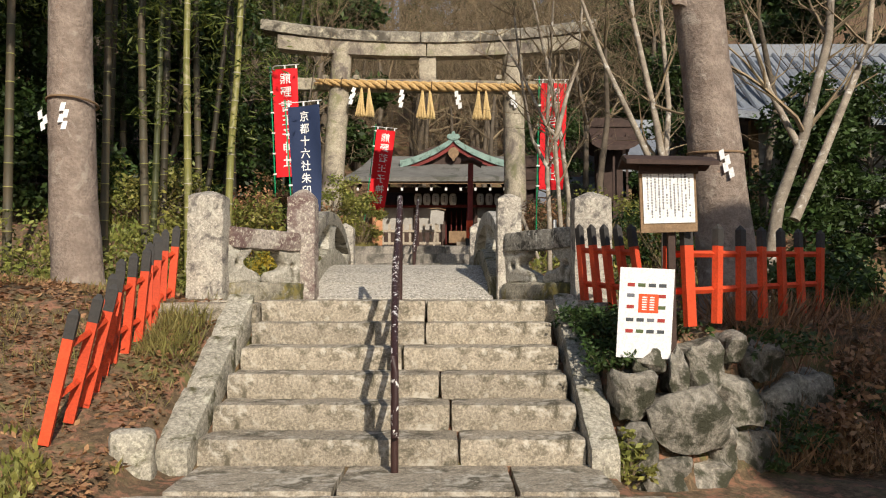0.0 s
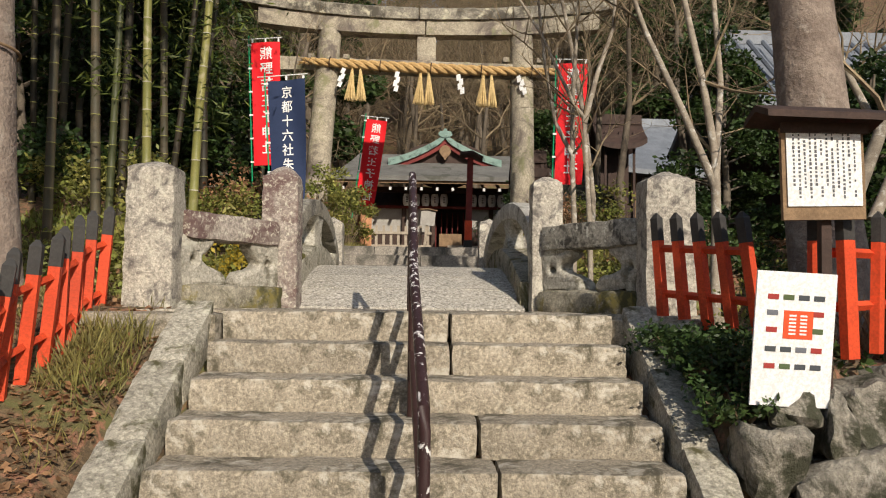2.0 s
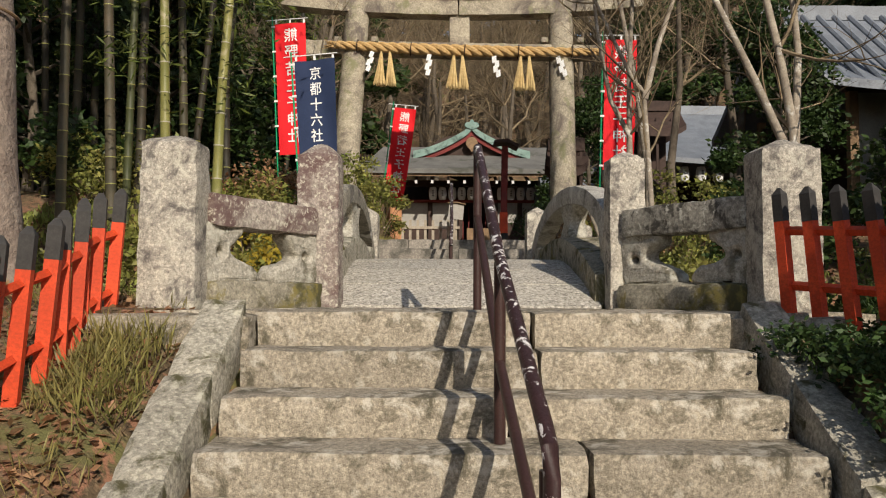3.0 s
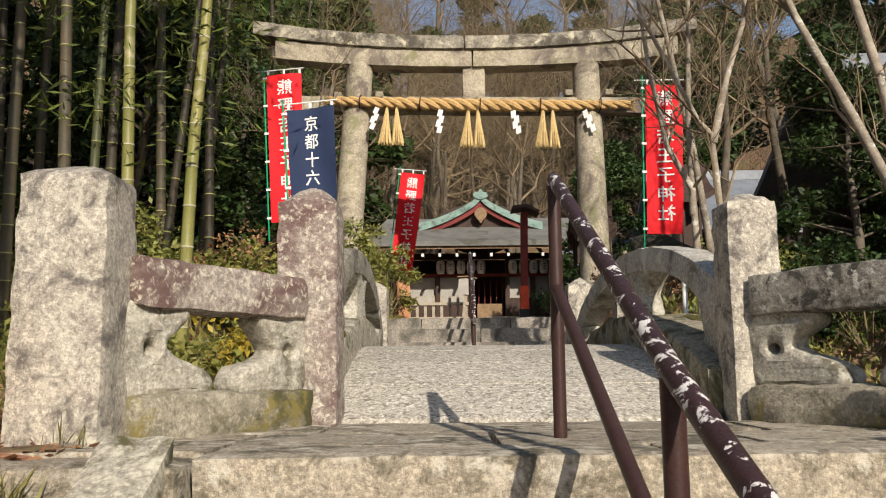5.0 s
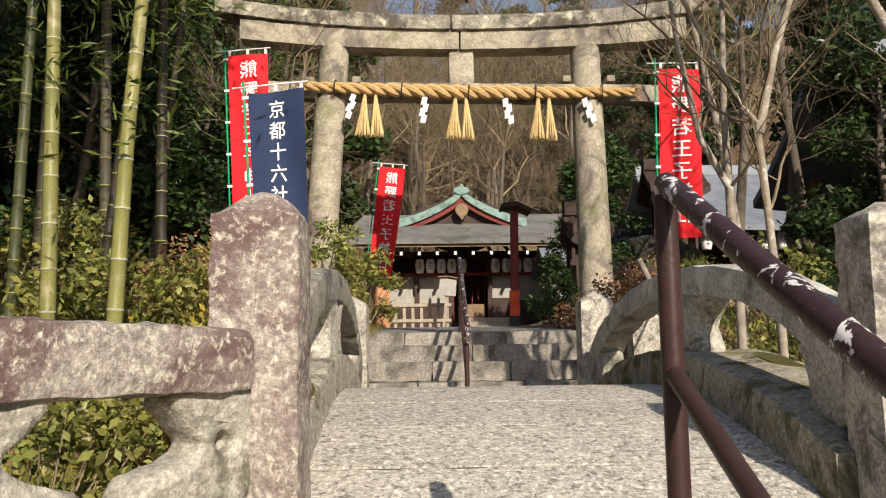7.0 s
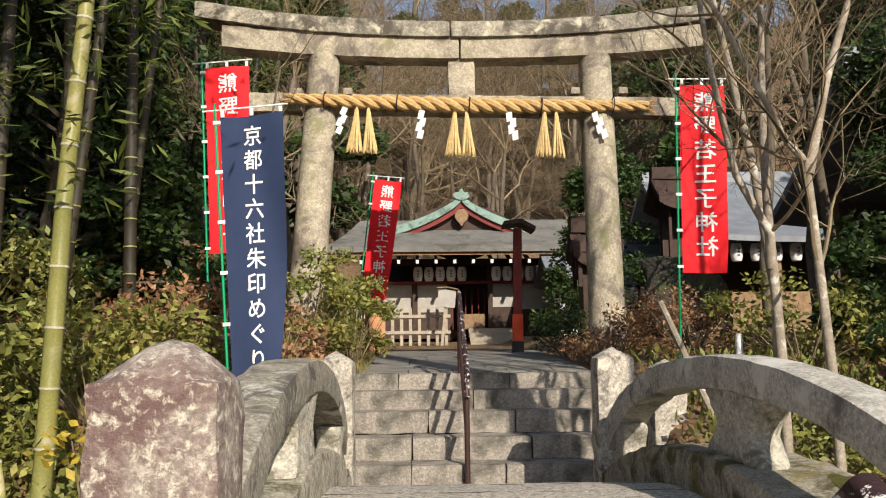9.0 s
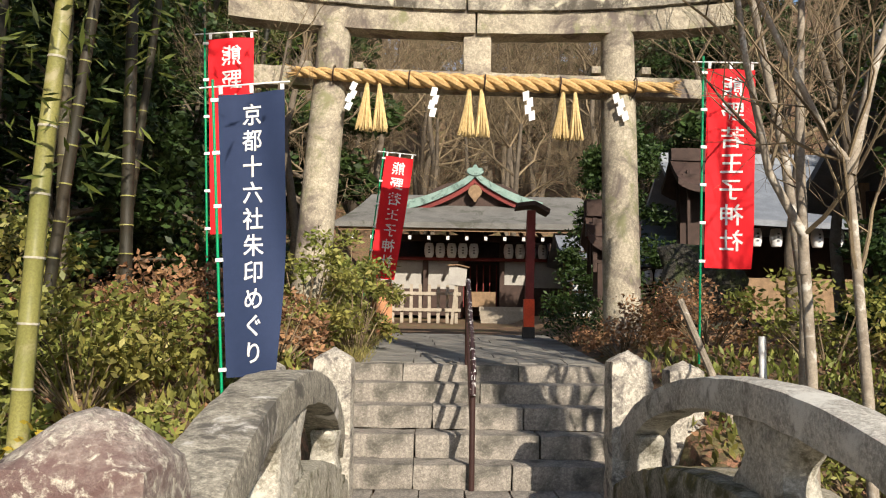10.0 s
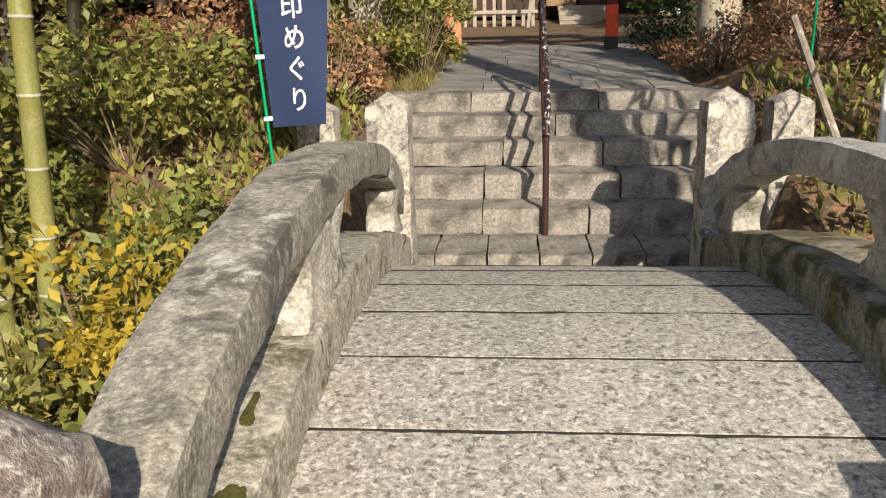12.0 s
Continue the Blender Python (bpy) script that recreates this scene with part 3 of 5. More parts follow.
# ---- far steps ----
far_steps = thing("upper_steps", -0.4, 14.2, 1.1, "shaded grey stone steps up to the shrine grounds", "stairs", kind="structure")
FAR = [(14.20, 1.385), (14.57, 1.585), (14.94, 1.79), (15.33, 1.97), (15.75, 2.13)]
CUTS = [(-0.95, -0.15), (-0.95, 0.12), (-0.80, 0.02), (-0.35,), (-1.10, 0.05)]
for i, ((y, z), cuts) in enumerate(zip(FAR, CUTS)):
    xs = (-2.35 if i > 2 else -1.75, *cuts, 1.5 if i > 2 else 0.85)
    for a, b in zip(xs, xs[1:]):
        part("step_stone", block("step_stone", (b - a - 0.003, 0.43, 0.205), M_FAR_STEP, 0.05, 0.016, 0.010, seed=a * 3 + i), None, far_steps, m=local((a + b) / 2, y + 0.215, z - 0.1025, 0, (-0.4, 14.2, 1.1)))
upper_path = thing("upper_path", -0.4, 18, 2.1, "grey flagstone path to the shrine", "paving", kind="structure")
rng = random.Random(4)
for r in range(9):
    y0 = 16.19 + r * 0.55
    x = -1.55
    while x < 0.85:
        w = rng.uniform(0.45, 0.85)
        w = min(w, 1.0 - x)
        z = prof(y0 + 0.27, P_MID)
        part("flagstone", block("flagstone", (w - 0.006, 0.546, 0.1), M_PATH, 0.2, 0.006, 0.004, seed=x + r), None, upper_path, m=local(x + w / 2, y0 + 0.27, z + 0.0, 0, (-0.4, 18, 2.1)) @ pose(0, 0, 0, 3.4 if r < 7 else 2.2))
        x += w


# ---- handrails ----
def handrail(posts, rail, lower, label):
    x, y, z = posts[0]
    t = thing("handrail", x, y, z, label, "handrail", "pipe handrails")
    o = Vector((x, y, z))
    for a, b in zip(posts[0::2], posts[1::2]):
        part("post", tube("post", [Vector(a) - o, Vector(b) - o], 0.024, M_PIPE, 14), None, t)
    part("rail", tube("rail", [Vector(p) - o for p in rail], 0.0245, M_PEEL, 16), None, t, "brown top rail with peeling white paint")
    part("lower_rail", tube("lower_rail", [Vector(p) - o for p in lower], 0.021, M_PIPE, 12), None, t)
    return t


handrail([(-0.385, 7.70, 1.19), (-0.385, 7.70, 2.09), (-0.35, 6.30, 0.69), (-0.35, 6.30, 1.41), (-0.29, 5.22, 0.13), (-0.29, 5.22, 0.80)],
         [(-0.385, 7.725, 2.085), (-0.385, 7.69, 2.115), (-0.37, 7.2, 1.865), (-0.35, 6.30, 1.425), (-0.295, 5.25, 0.92), (-0.29, 5.17, 0.87), (-0.287, 5.15, 0.79), (-0.287, 5.17, 0.4)],
         [(-0.385, 7.70, 1.72), (-0.35, 6.30, 1.01), (-0.29, 5.22, 0.50)], "dark brown steel pipe handrail with flaking paint on the steps")
handrail([(-0.48, 14.14, 1.19), (-0.48, 14.14, 2.08), (-0.46, 15.85, 2.12), (-0.46, 15.85, 2.96)],
         [(-0.48, 14.10, 1.95), (-0.48, 14.12, 2.06), (-0.47, 14.18, 2.12), (-0.46, 15.82, 2.97), (-0.46, 15.88, 2.95)],
         [(-0.48, 14.14, 1.65), (-0.46, 15.85, 2.55)], "dark pipe handrail with flaked paint on the upper steps")


# ---- torii ----
TY = 17.6
torii = thing("torii_gate", -0.33, TY, 2.15, "large weathered grey stone gate with stained beams", "torii")


def rel(x, z, y=TY):
    return (x + 0.33, y - TY, z - 2.15)


for x0, x1 in ((-2.36, -2.09), (1.50, 1.44)):
    n = 14
    path = [rel(x0 + (x1 - x0) * k / n, 2.1 + 4.12 * k / n) for k in range(n + 1)]
    part("pillar", tube("pillar", path, [0.235 - 0.03 * k / n for k in range(n + 1)], M_TORII, 28), None, torii, "round tapering stone pillar")


def uplift(x):
    return 0.27 * abs(x / 3.4) ** 2.2


for a, b in ((-3.40, -0.34), (-0.33, 2.86)):
    me = block("lintel", (b - a, 0.34, 0.30), M_TORII, 0.1, 0.02, 0.01, lambda x, y, z, c=(a + b) / 2: (x + c + 0.33, y, z + 6.27 - 2.15 + uplift(x + c + 0.3) * 0.75), seed=a)
    part("lintel", me, None, torii)
for a, b in ((-3.75, -0.46), (-0.45, 3.16)):
    me = block("cap_beam", (b - a, 0.46, 0.22), M_CAP, 0.1, 0.03, 0.012, lambda x, y, z, c=(a + b) / 2: (x + c + 0.33, y, z + 6.50 - 2.15 + uplift(x + c + 0.3) + (0.06 if z > 0 and abs(y) < 0.12 else 0)), seed=b)
    part("cap_beam", me, None, torii, "moss-stained curved cap beam")
part("tie_beam", block("tie_beam", (5.68, 0.22, 0.25), M_TORII, 0.1, 0.02, 0.01, lambda x, y, z: (x - 0.28 + 0.33, y, z + 5.53 - 2.15 - 0.025 * x * 0.6), seed=3.0), None, torii)
part("centre_strut", block("centre_strut", (0.35, 0.22, 0.50), M_TORII, 0.08, 0.02, 0.008, lambda x, y, z: (x + 0.015, y, z + 5.89 - 2.15), seed=9.0), None, torii)
for x in (-2.42, -1.78, 1.15, 1.77):
    part("wedge", block("wedge", (0.12, 0.3, 0.09), M_TORII, 0.05, 0.01, 0.004), None, torii, m=pose(*rel(x, 5.70)))

# sacred rope with tassels and paper streamers
rope = thing("straw_rope", -0.25, TY - 0.23, 5.5, "thick twisted rice-straw rope tied along the tie beam", "rope")


def rope_z(u):
    return 5.575 - 0.11 * u - 0.045 * math.sin(math.pi * u)


for s in range(3):
    path, radii = [], []
    n = 170
    for k in range(n + 1):
        u = k / n
        fat = 0.055 + 0.03 * math.sin(math.pi * min(1, u * 1.05))
        w = u * 2 * math.pi * 8.5 + s * 2 * math.pi / 3
        path.append((-2.52 + 4.58 * u + 0.25, math.cos(w) * fat * 0.62, rope_z(u) - 5.5 + math.sin(w) * fat * 0.62))
        radii.append(fat * 0.66)
    part("strand", tube("strand", path, radii, M_ROPE, 8), None, rope)
rr = random.Random(7)
ends = []
for k in range(70):
    side = -1 if k < 25 else 1
    x = -2.5 if side < 0 else 2.02
    z = rope_z(0 if side < 0 else 1)
    a = rr.uniform(0, 6.28)
    q = rr.uniform(0, 0.05)
    p = Vector((x + 0.25, math.cos(a) * q, z - 5.5 + math.sin(a) * q))
    ends.append(tube_data([p, p + Vector((side * rr.uniform(0.08, 0.17), math.cos(a) * 0.06, math.sin(a) * 0.07))], [0.006, 0.003], 4))
for cut in (ends[:25], ends[25:]):
    part("frayed_end", joined("frayed_end", cut, M_ROPE), None, rope, "frayed straw end")
ties = []
for u in (0.1, 0.3, 0.5, 0.7, 0.9):
    c = Vector((-2.52 + 4.58 * u + 0.25, 0.02, rope_z(u) - 5.5))
    ties.append(tube_data([c + Vector((0.01 * math.sin(a), 0.14 * math.cos(a), 0.11 * math.sin(a))) for a in np.linspace(0, 6.28, 16)], [0.009] * 16, 5))
for cord in ties:
    part("tie_cord", joined("tie_cord", [cord], M_DARKWOOD), None, rope)


def tassel_mesh(seed):
    r = random.Random(seed)
    bits = [tube_data([(0, 0, 0.06), (0, 0, 0)], [0.012, 0.02], 8)]
    for k in range(95):
        a, q = r.uniform(0, 6.28), math.sqrt(r.random())
        ln = r.uniform(0.50, 0.56)
        c, s = math.cos(a) * q, math.sin(a) * q
        bits.append(tube_data([(c * 0.018, s * 0.018, 0.02), (c * 0.05, s * 0.05, -ln * 0.45), (c * 0.105, s * 0.09, -ln)], [0.006, 0.009, 0.006], 4))
    return joined("straw_tassel", bits, M_STRAW)


tm = [tassel_mesh(1), tassel_mesh(2)]
for x in (-1.58, -0.34, 0.80):
    for k, dx in enumerate((-0.075, 0.075)):
        ob = part("straw_tassel", tm[k], None)
        ob.matrix_basis = pose(x + dx, TY - 0.25, rope_z((x + 2.52) / 4.58) - 0.12, 0, -5 * (dx > 0) + 3, 40 * k)
        tagged(ob, "pale straw tassel hanging from the rope", "tassel", "tassels of the rope")


def streamer_mesh(n, w, h):
    v, f = [], []
    for k in range(n):
        x = 0.035 * (k % 2) + 0.006 * k
        z = -k * h * 0.82
        y = 0.012 * (k % 2)
        o = len(v)
        for yy in (0, 0.003):
            v += [(x - w / 2, y + yy, z), (x + w / 2, y + yy, z + 0.015), (x + w / 2, y + yy, z - h), (x - w / 2, y + yy, z - h - 0.015)]
        f += [(o, o + 3, o + 2, o + 1), (o + 4, o + 5, o + 6, o + 7), (o, o + 1, o + 5, o + 4), (o + 2, o + 3, o + 7, o + 6), (o + 1, o + 2, o + 6, o + 5), (o + 3, o, o + 4, o + 7)]
    return mesh_of("paper_streamer", v, f, M_PAPER, False)


def streamer(x, y, z, n, w, h, turn, where):
    ob = part("paper_streamer", streamer_mesh(n, w, h), None)
    ob.matrix_basis = pose(x, y, z, 0, turn, turn * 1.5)
    tagged(ob, "white folded zigzag paper streamer hanging from the " + where, "paper streamer", "paper streamers on the " + where)


for x, turn in ((-1.80, 25), (-0.83, 14), (0.27, -4), (1.36, -12)):
    streamer(x, TY - 0.27, rope_z((x + 2.52) / 4.58) - 0.1, 4, 0.075, 0.10, turn, "rope")


# ---- banners ----
def banner(x, y, z, top, w, h, lean, text, mirror, mat, size, step, label, rz=0.0, seed=0.0):
    t = thing("banner", x, y, z, label, "banner", "banners beside the path", rz=rz)
    t.matrix_basis = pose(x, y, z, 0, lean, rz)
    top = (top - z) / math.cos(radians(lean))

    def wave(px, pz):
        u = px / w
        return 0.035 * math.sin(5 * u + pz * 2.1 + seed) * u + 0.02 * math.sin(pz * 4.7 + seed * 2) * u - 0.05 * u * u

    nx, nz = 12, 44
    v, f = [], []
    for s in (0, 1):
        for j in range(nz + 1):
            for i in range(nx + 1):
                px, pz = 0.035 + w * i / nx * (1 - (0.28 if mat == M_NAVY else 0.1) * (j / nz) ** 2), top - 0.06 - h * j / nz
                v.append((px, wave(px, pz) + s * 0.004, pz))
    m = (nx + 1) * (nz + 1)
    for j in range(nz):
        for i in range(nx):
            q = (j * (nx + 1) + i, (j + 1) * (nx + 1) + i, (j + 1) * (nx + 1) + i + 1, j * (nx + 1) + i + 1)
            f += [q, tuple(k + m for k in q[::-1])]
    cloth = part("cloth", mesh_of("cloth", v, f, mat), None, t)
    lv, lf = letters(text, size, step, mirror)
    lv = [(px * (0.88 if mat == M_NAVY else 1) + 0.035 + w * (0.50 + 0.10 * pz / h if mat == M_NAVY else 0.52), pz + top - 0.06 - 0.09) for px, _, pz in lv]
    lv = [(px, wave(px, pz) - 0.004, pz) for px, pz in lv]
    part("lettering", mesh_of("lettering", lv, lf, M_WHITE, False), None, cloth, "white brushed characters running down")
    part("pole", tube("pole", [(0, 0, 0), (0, 0, top + 0.06)], 0.011, M_GREEN, 10), None, t, "green pole")
    part("crossbar", tube("crossbar", [(-0.10, 0, top), (w + 0.07, -0.02, top + 0.012)], 0.007, M_WHITE, 8), None, t)
    for k in range(6):
        pz = top - 0.10 - (h - 0.1) * k / 5
        part("loop", block("loop", (0.06, 0.03, 0.03), M_WHITE, 0.03, 0.004, 0), None, t, m=pose(0.012, 0, pz))
    for k in range(3):
        part("loop", block("loop", (0.03, 0.02, 0.07), M_WHITE, 0.03, 0.004, 0), None, t, m=pose(0.06 + (w - 0.05) * k / 2, -0.004, top - 0.025))
    return t


RED_TEXT = "熊野若王子神社"
banner(-2.30, 13.45, 1.55, 4.25, 0.51, 2.10, -4.0, "京都十六社朱印めぐり", False, M_NAVY, 0.172, 0.196, "navy cloth banner with white characters on a green pole", seed=0.6)
banner(-3.02, 15.7, 2.2, 5.44, 0.47, 2.0, -3.0, RED_TEXT, True, M_REDCLOTH, 0.22, 0.255, "red cloth banner seen from behind on a green pole", seed=1.9)
banner(1.62, 15.0, 2.2, 5.02, 0.45, 1.88, 1.5, RED_TEXT, True, M_REDCLOTH, 0.21, 0.24, "red cloth banner hanging among bare trees", seed=3.1)
banner(-1.98, 21.0, 2.5, 5.36, 0.46, 2.0, 6.5, RED_TEXT, True, M_REDCLOTH, 0.22, 0.255, "leaning red cloth banner beside the upper path", seed=4.2)


# ---- red fences ----
def picket_mesh(w, d, h, cap):
    """One pointed picket: two meshes, body and black top."""
    def prism(z0, z1, point):
        v = [(sx * w / 2, sy * d / 2, z) for z in (z0, z1) for sx, sy in ((-1, -1), (1, -1), (1, 1), (-1, 1))]
        f = [(3, 2, 1, 0), (0, 1, 5, 4), (1, 2, 6, 5), (2, 3, 7, 6), (3, 0, 4, 7)]
        if point:
            v += [(-w * 0.18, 0, z1 + point), (w * 0.18, 0, z1 + point)]
            f += [(4, 5, 9, 8), (5, 6, 9), (6, 7, 8, 9), (7, 4, 8)]
        else:
            f += [(4, 5, 6, 7)]
        return v, f
    body = mesh_of("picket", *prism(0, h - cap, 0), M_RED, False)
    v, f = prism(h - cap - 0.001, h - 0.035, 0.035)
    v = [(x * 1.02, y * 1.04, z) for x, y, z in v]
    return body, mesh_of("black_top", v, f, M_BLACK, False)


def fence(name, pickets, h, w, label, rails, group):
    """pickets: rows of x, y, base z, lean."""
    x0, y0, z0, _ = pickets[0]
    t = thing(name, x0, y0, z0, label, "fence", group)
    body, top = picket_mesh(w, 0.045, h, h * 0.22)
    for k, (x, y, z, lean) in enumerate(pickets):
        a = pickets[max(k - 1, 0)]
        b = pickets[min(k + 1, len(pickets) - 1)]
        ang = math.degrees(math.atan2(b[1] - a[1], b[0] - a[0]))
        m = pose(x - x0, y - y0, z - z0, 0, 0, 0) @ pose(0, 0, 0, 0, lean, 0) @ pose(0, 0, 0, 0, 0, ang if abs(ang) < 80 else ang - 75)
        p = part("picket", body, None, t, m=m)
        part("black_top", top, None, p, "weathered black-painted point")
    for frac in rails:
        path = []
        for x, y, z, lean in pickets:
            path.append((x - x0 + math.sin(radians(lean)) * h * frac, y - y0 + 0.035, z - z0 + h * frac * math.cos(radians(lean))))
        part("rail", tube("rail", path, 0.024, M_RED, 4), None, t)
    return t


rows = []
for k in range(13):
    u = k / 12
    rows.append((-2.36 + 0.03 * u + 0.03 * math.sin(k), 5.15 + 2.25 * u ** 0.85, 0.36 + 0.66 * u ** 0.8, 14 - 12 * min(1, u * 1.6) + (k * 37 % 5 - 2)))
fence("picket_fence", rows, 0.82, 0.062, "vermilion wooden picket fence with black tops leaning down the bank", (0.34, 0.72), "picket fences")
rows = [(1.20 + 0.085 * k, 7.25 - 0.17 * k, 1.06 - 0.012 * k, -4 - k) for k in range(5)]
fence("picket_fence", rows, 0.78, 0.06, "short vermilion picket fence with black tops beside the granite post", (0.36, 0.72), "picket fences")
rows = [(1.56, 5.97, 1.03, 1.0)] + [(1.685 + 0.265 * k, 5.89 + 0.27 * k, 1.03 + 0.012 * k, (k * 29 % 5 - 2) * 0.9) for k in range(7)]
fence("picket_fence", rows, 0.71, 0.078, "vermilion picket fence with black tops above the rock wall", (0.34, 0.70), "picket fences")

# ---- notice board and poster ----
board = thing("notice_board", 1.52, 5.80, 0.95, "roofed wooden notice board with white handwritten sheet", "notice board")
part("post", block("post", (0.05, 0.05, 1.18), M_DARKWOOD, 0.1, 0.006, 0.002), None, board, m=pose(0.03, 0.05, 0.59 - 0.4))
part("panel", block("panel", (0.385, 0.03, 0.43), M_WOOD, 0.1, 0.005, 0.002), None, board, m=pose(0, 0, 0.93, 0, -1.5))
sheet = part("sheet", block("sheet", (0.345, 0.006, 0.355), M_PAPER, 0.1, 0.001, 0), None, board, "white handwritten sheet", m=pose(0, -0.02, 0.955, 0, -1.5))
roof = part("roof", block("roof", (0.62, 0.30, 0.035), M_DARKWOOD, 0.08, 0.008, 0.004, lambda x, y, z: (x, y, z + 0.10 * (0.5 - abs(y) / 0.3) - 0.02 * x)), None, board, "dark shallow wooden roof", m=pose(0, 0.0, 1.17))
part("fascia", block("fascia", (0.40, 0.03, 0.05), M_DARKWOOD, 0.1, 0.005, 0), None, board, m=pose(0, -0.025, 1.135))
r5 = random.Random(11)
ink = []
for c in range(12):
    x = 0.14 - c * 0.0255
    z = 0.15 if c % 3 else 0.12
    while z > -0.14 + 0.05 * (c % 2):
        s = 0.0055 * r5.uniform(0.6, 1.1)
        hh = r5.uniform(0.004, 0.008)
        ink.append(([(x - s, -0.0042, z - hh), (x + s, -0.0042, z - hh), (x + s, -0.0042, z + hh), (x - s, -0.0042, z + hh)], [(0, 1, 2, 3)]))
        z -= 0.019 + (0.03 if r5.random() < 0.06 else 0)
tagged(part("writing", joined("writing", ink, M_INK), None, sheet, "columns of small ink marks"), kind="stuff")

poster = thing("poster", 1.335, 5.70, 0.55, "white printed poster board with a red square seal", "poster")
part("stake", block("stake", (0.025, 0.025, 0.8), M_DARKWOOD, 0.1, 0.004, 0.002), None, poster, m=pose(0.05, 0.03, 0.3))
psheet = part("sheet", block("sheet", (0.365, 0.012, 0.595), M_PAPER, 0.1, 0.002, 0), None, poster, m=pose(0, 0, 0.575, 4, 2.5, 3))
part("seal", block("seal", (0.135, 0.004, 0.125), M_STAMP, 0.2, 0.001, 0), None, psheet, "orange-red square seal", m=pose(0.015, -0.007, 0.065))
mark = []
for k in range(6):
    for kk in range(2):
        cx, cz = -0.012 + kk * 0.05, 0.105 - k * 0.016
        mark.append(([(cx - 0.016, -0.0095, cz - 0.004), (cx + 0.016, -0.0095, cz - 0.004), (cx + 0.016, -0.0095, cz + 0.004), (cx - 0.016, -0.0095, cz + 0.004)], [(0, 1, 2, 3)]))
part("seal_mark", joined("seal_mark", mark, M_WHITE), None, psheet, "white marks on the seal")
COLS = [material("print_" + n, c, tuple(v * 0.6 for v in c), 60, 0.8, bump=0) for n, c in (("red", (0.45, 0.06, 0.05)), ("grey", (0.20, 0.21, 0.24)), ("dark", (0.09, 0.10, 0.11)), ("green", (0.12, 0.16, 0.07)))]
for i, (cx, cz) in enumerate([(-0.105 + 0.07 * c, 0.185) for c in range(4)] + [(-0.105, 0.115), (0.105, 0.115), (-0.105, 0.04), (0.105, 0.04)] + [(-0.105 + 0.07 * c, -0.045) for c in range(4)] + [(-0.105 + 0.07 * c, -0.12) for c in range(4)]):
    part("photo", block("photo", (0.05, 0.003, 0.024), COLS[(i * 7 + i // 3) % 4], 0.1, 0.001, 0), None, psheet, "small printed photograph", m=pose(cx, -0.0075, cz))

# ---- rock wall ----
rock_wall = thing("rock_wall", 1.3, 5.9, 0.0, "dry-stacked wall of rough grey rocks with dry roots", "rock wall", kind="structure")


def rock(seed, s):
    r = random.Random(seed)
    bm = bmesh.new()
    bmesh.ops.create_icosphere(bm, subdivisions=3, radius=0.5)
    off = Vector((seed * 3.7, seed * 1.3, seed))
    for v in bm.verts:
        p = v.co.copy()
        q = Vector([math.copysign(min(abs(c), 0.35), c) for c in p])
        q += Vector((0.10 * noise.noise(off), 0, 0.14 * noise.noise(off * 2))) * (p.x + p.z)
        n = noise.noise(q * 1.9 + off) * 0.20 + noise.noise(q * 5 + off) * 0.09 + noise.noise(q * 11 + off) * 0.03
        q += p.normalized() * n
        v.co = Vector((q.x * s[0], q.y * s[1], q.z * s[2]))
    return bm


# each rock: middle, height of the middle, width and height
ROCKS = [(1.24, 0.58, 0.26, 0.34), (1.55, 0.73, 0.15, 0.36), (1.73, 0.76, 0.30, 0.38), (1.60, 0.40, 0.50, 0.42), (2.05, 0.50, 0.34, 0.34),
         (2.02, 0.86, 0.16, 0.19), (1.47, 0.03, 0.36, 0.26), (1.86, 0.20, 0.22, 0.34), (1.74, 0.03, 0.30, 0.28), (2.17, 0.13, 0.40, 0.42),
         (1.28, 0.25, 0.30, 0.34), (1.38, 0.82, 0.20, 0.22), (1.22, 0.0, 0.26, 0.26), (2.46, 0.36, 0.42, 0.44), (2.78, 0.42, 0.42, 0.5), (2.30, 0.74, 0.3, 0.26), (2.6, 0.05, 0.4, 0.3)]


def lay_rocks():
    r = random.Random(21)
    for k, (x, z, w, h) in enumerate(ROCKS):
        y = 5.74 + 0.8 * max(0.0, x - 1.55) + 0.12 * z + r.uniform(-0.03, 0.03)
        part("rock", rock(k + 1, (w * 1.28, 0.42, h * 1.26)), M_ROCK, rock_wall, m=pose(x - 1.3, y - 5.9, z, r.uniform(-8, 8), r.uniform(-9, 9), 20 if x > 1.6 else r.uniform(-10, 10)))


lay_rocks()


# ---- trees ----
def trunk_mesh(name, path, radii, mat, sides=20, lump=0.06, seed=0.0, per=6):
    pts, rad = [], []
    P = [Vector(p) for p in path]
    for i in range(len(P) - 1):
        for k in range(per):
            u = k / per
            pts.append(P[i].lerp(P[i + 1], u))
            rad.append(radii[i] * (1 - u) + radii[i + 1] * u)
    pts.append(P[-1])
    rad.append(radii[-1])
    v, f = tube_data(pts, rad, sides)
    out = []
    for i, p in enumerate(v):
        c = pts[min(i // sides, len(pts) - 1)]
        d = Vector(p) - c
        n = noise.noise(Vector((p[0] * 5 + seed, p[1] * 5, p[2] * 1.4))) + 0.5 * noise.noise(Vector((p[0] * 14, p[1] * 14 + seed, p[2] * 3)))
        out.append(c + d * (1 + lump * n))
    return mesh_of(name, out, f, mat)


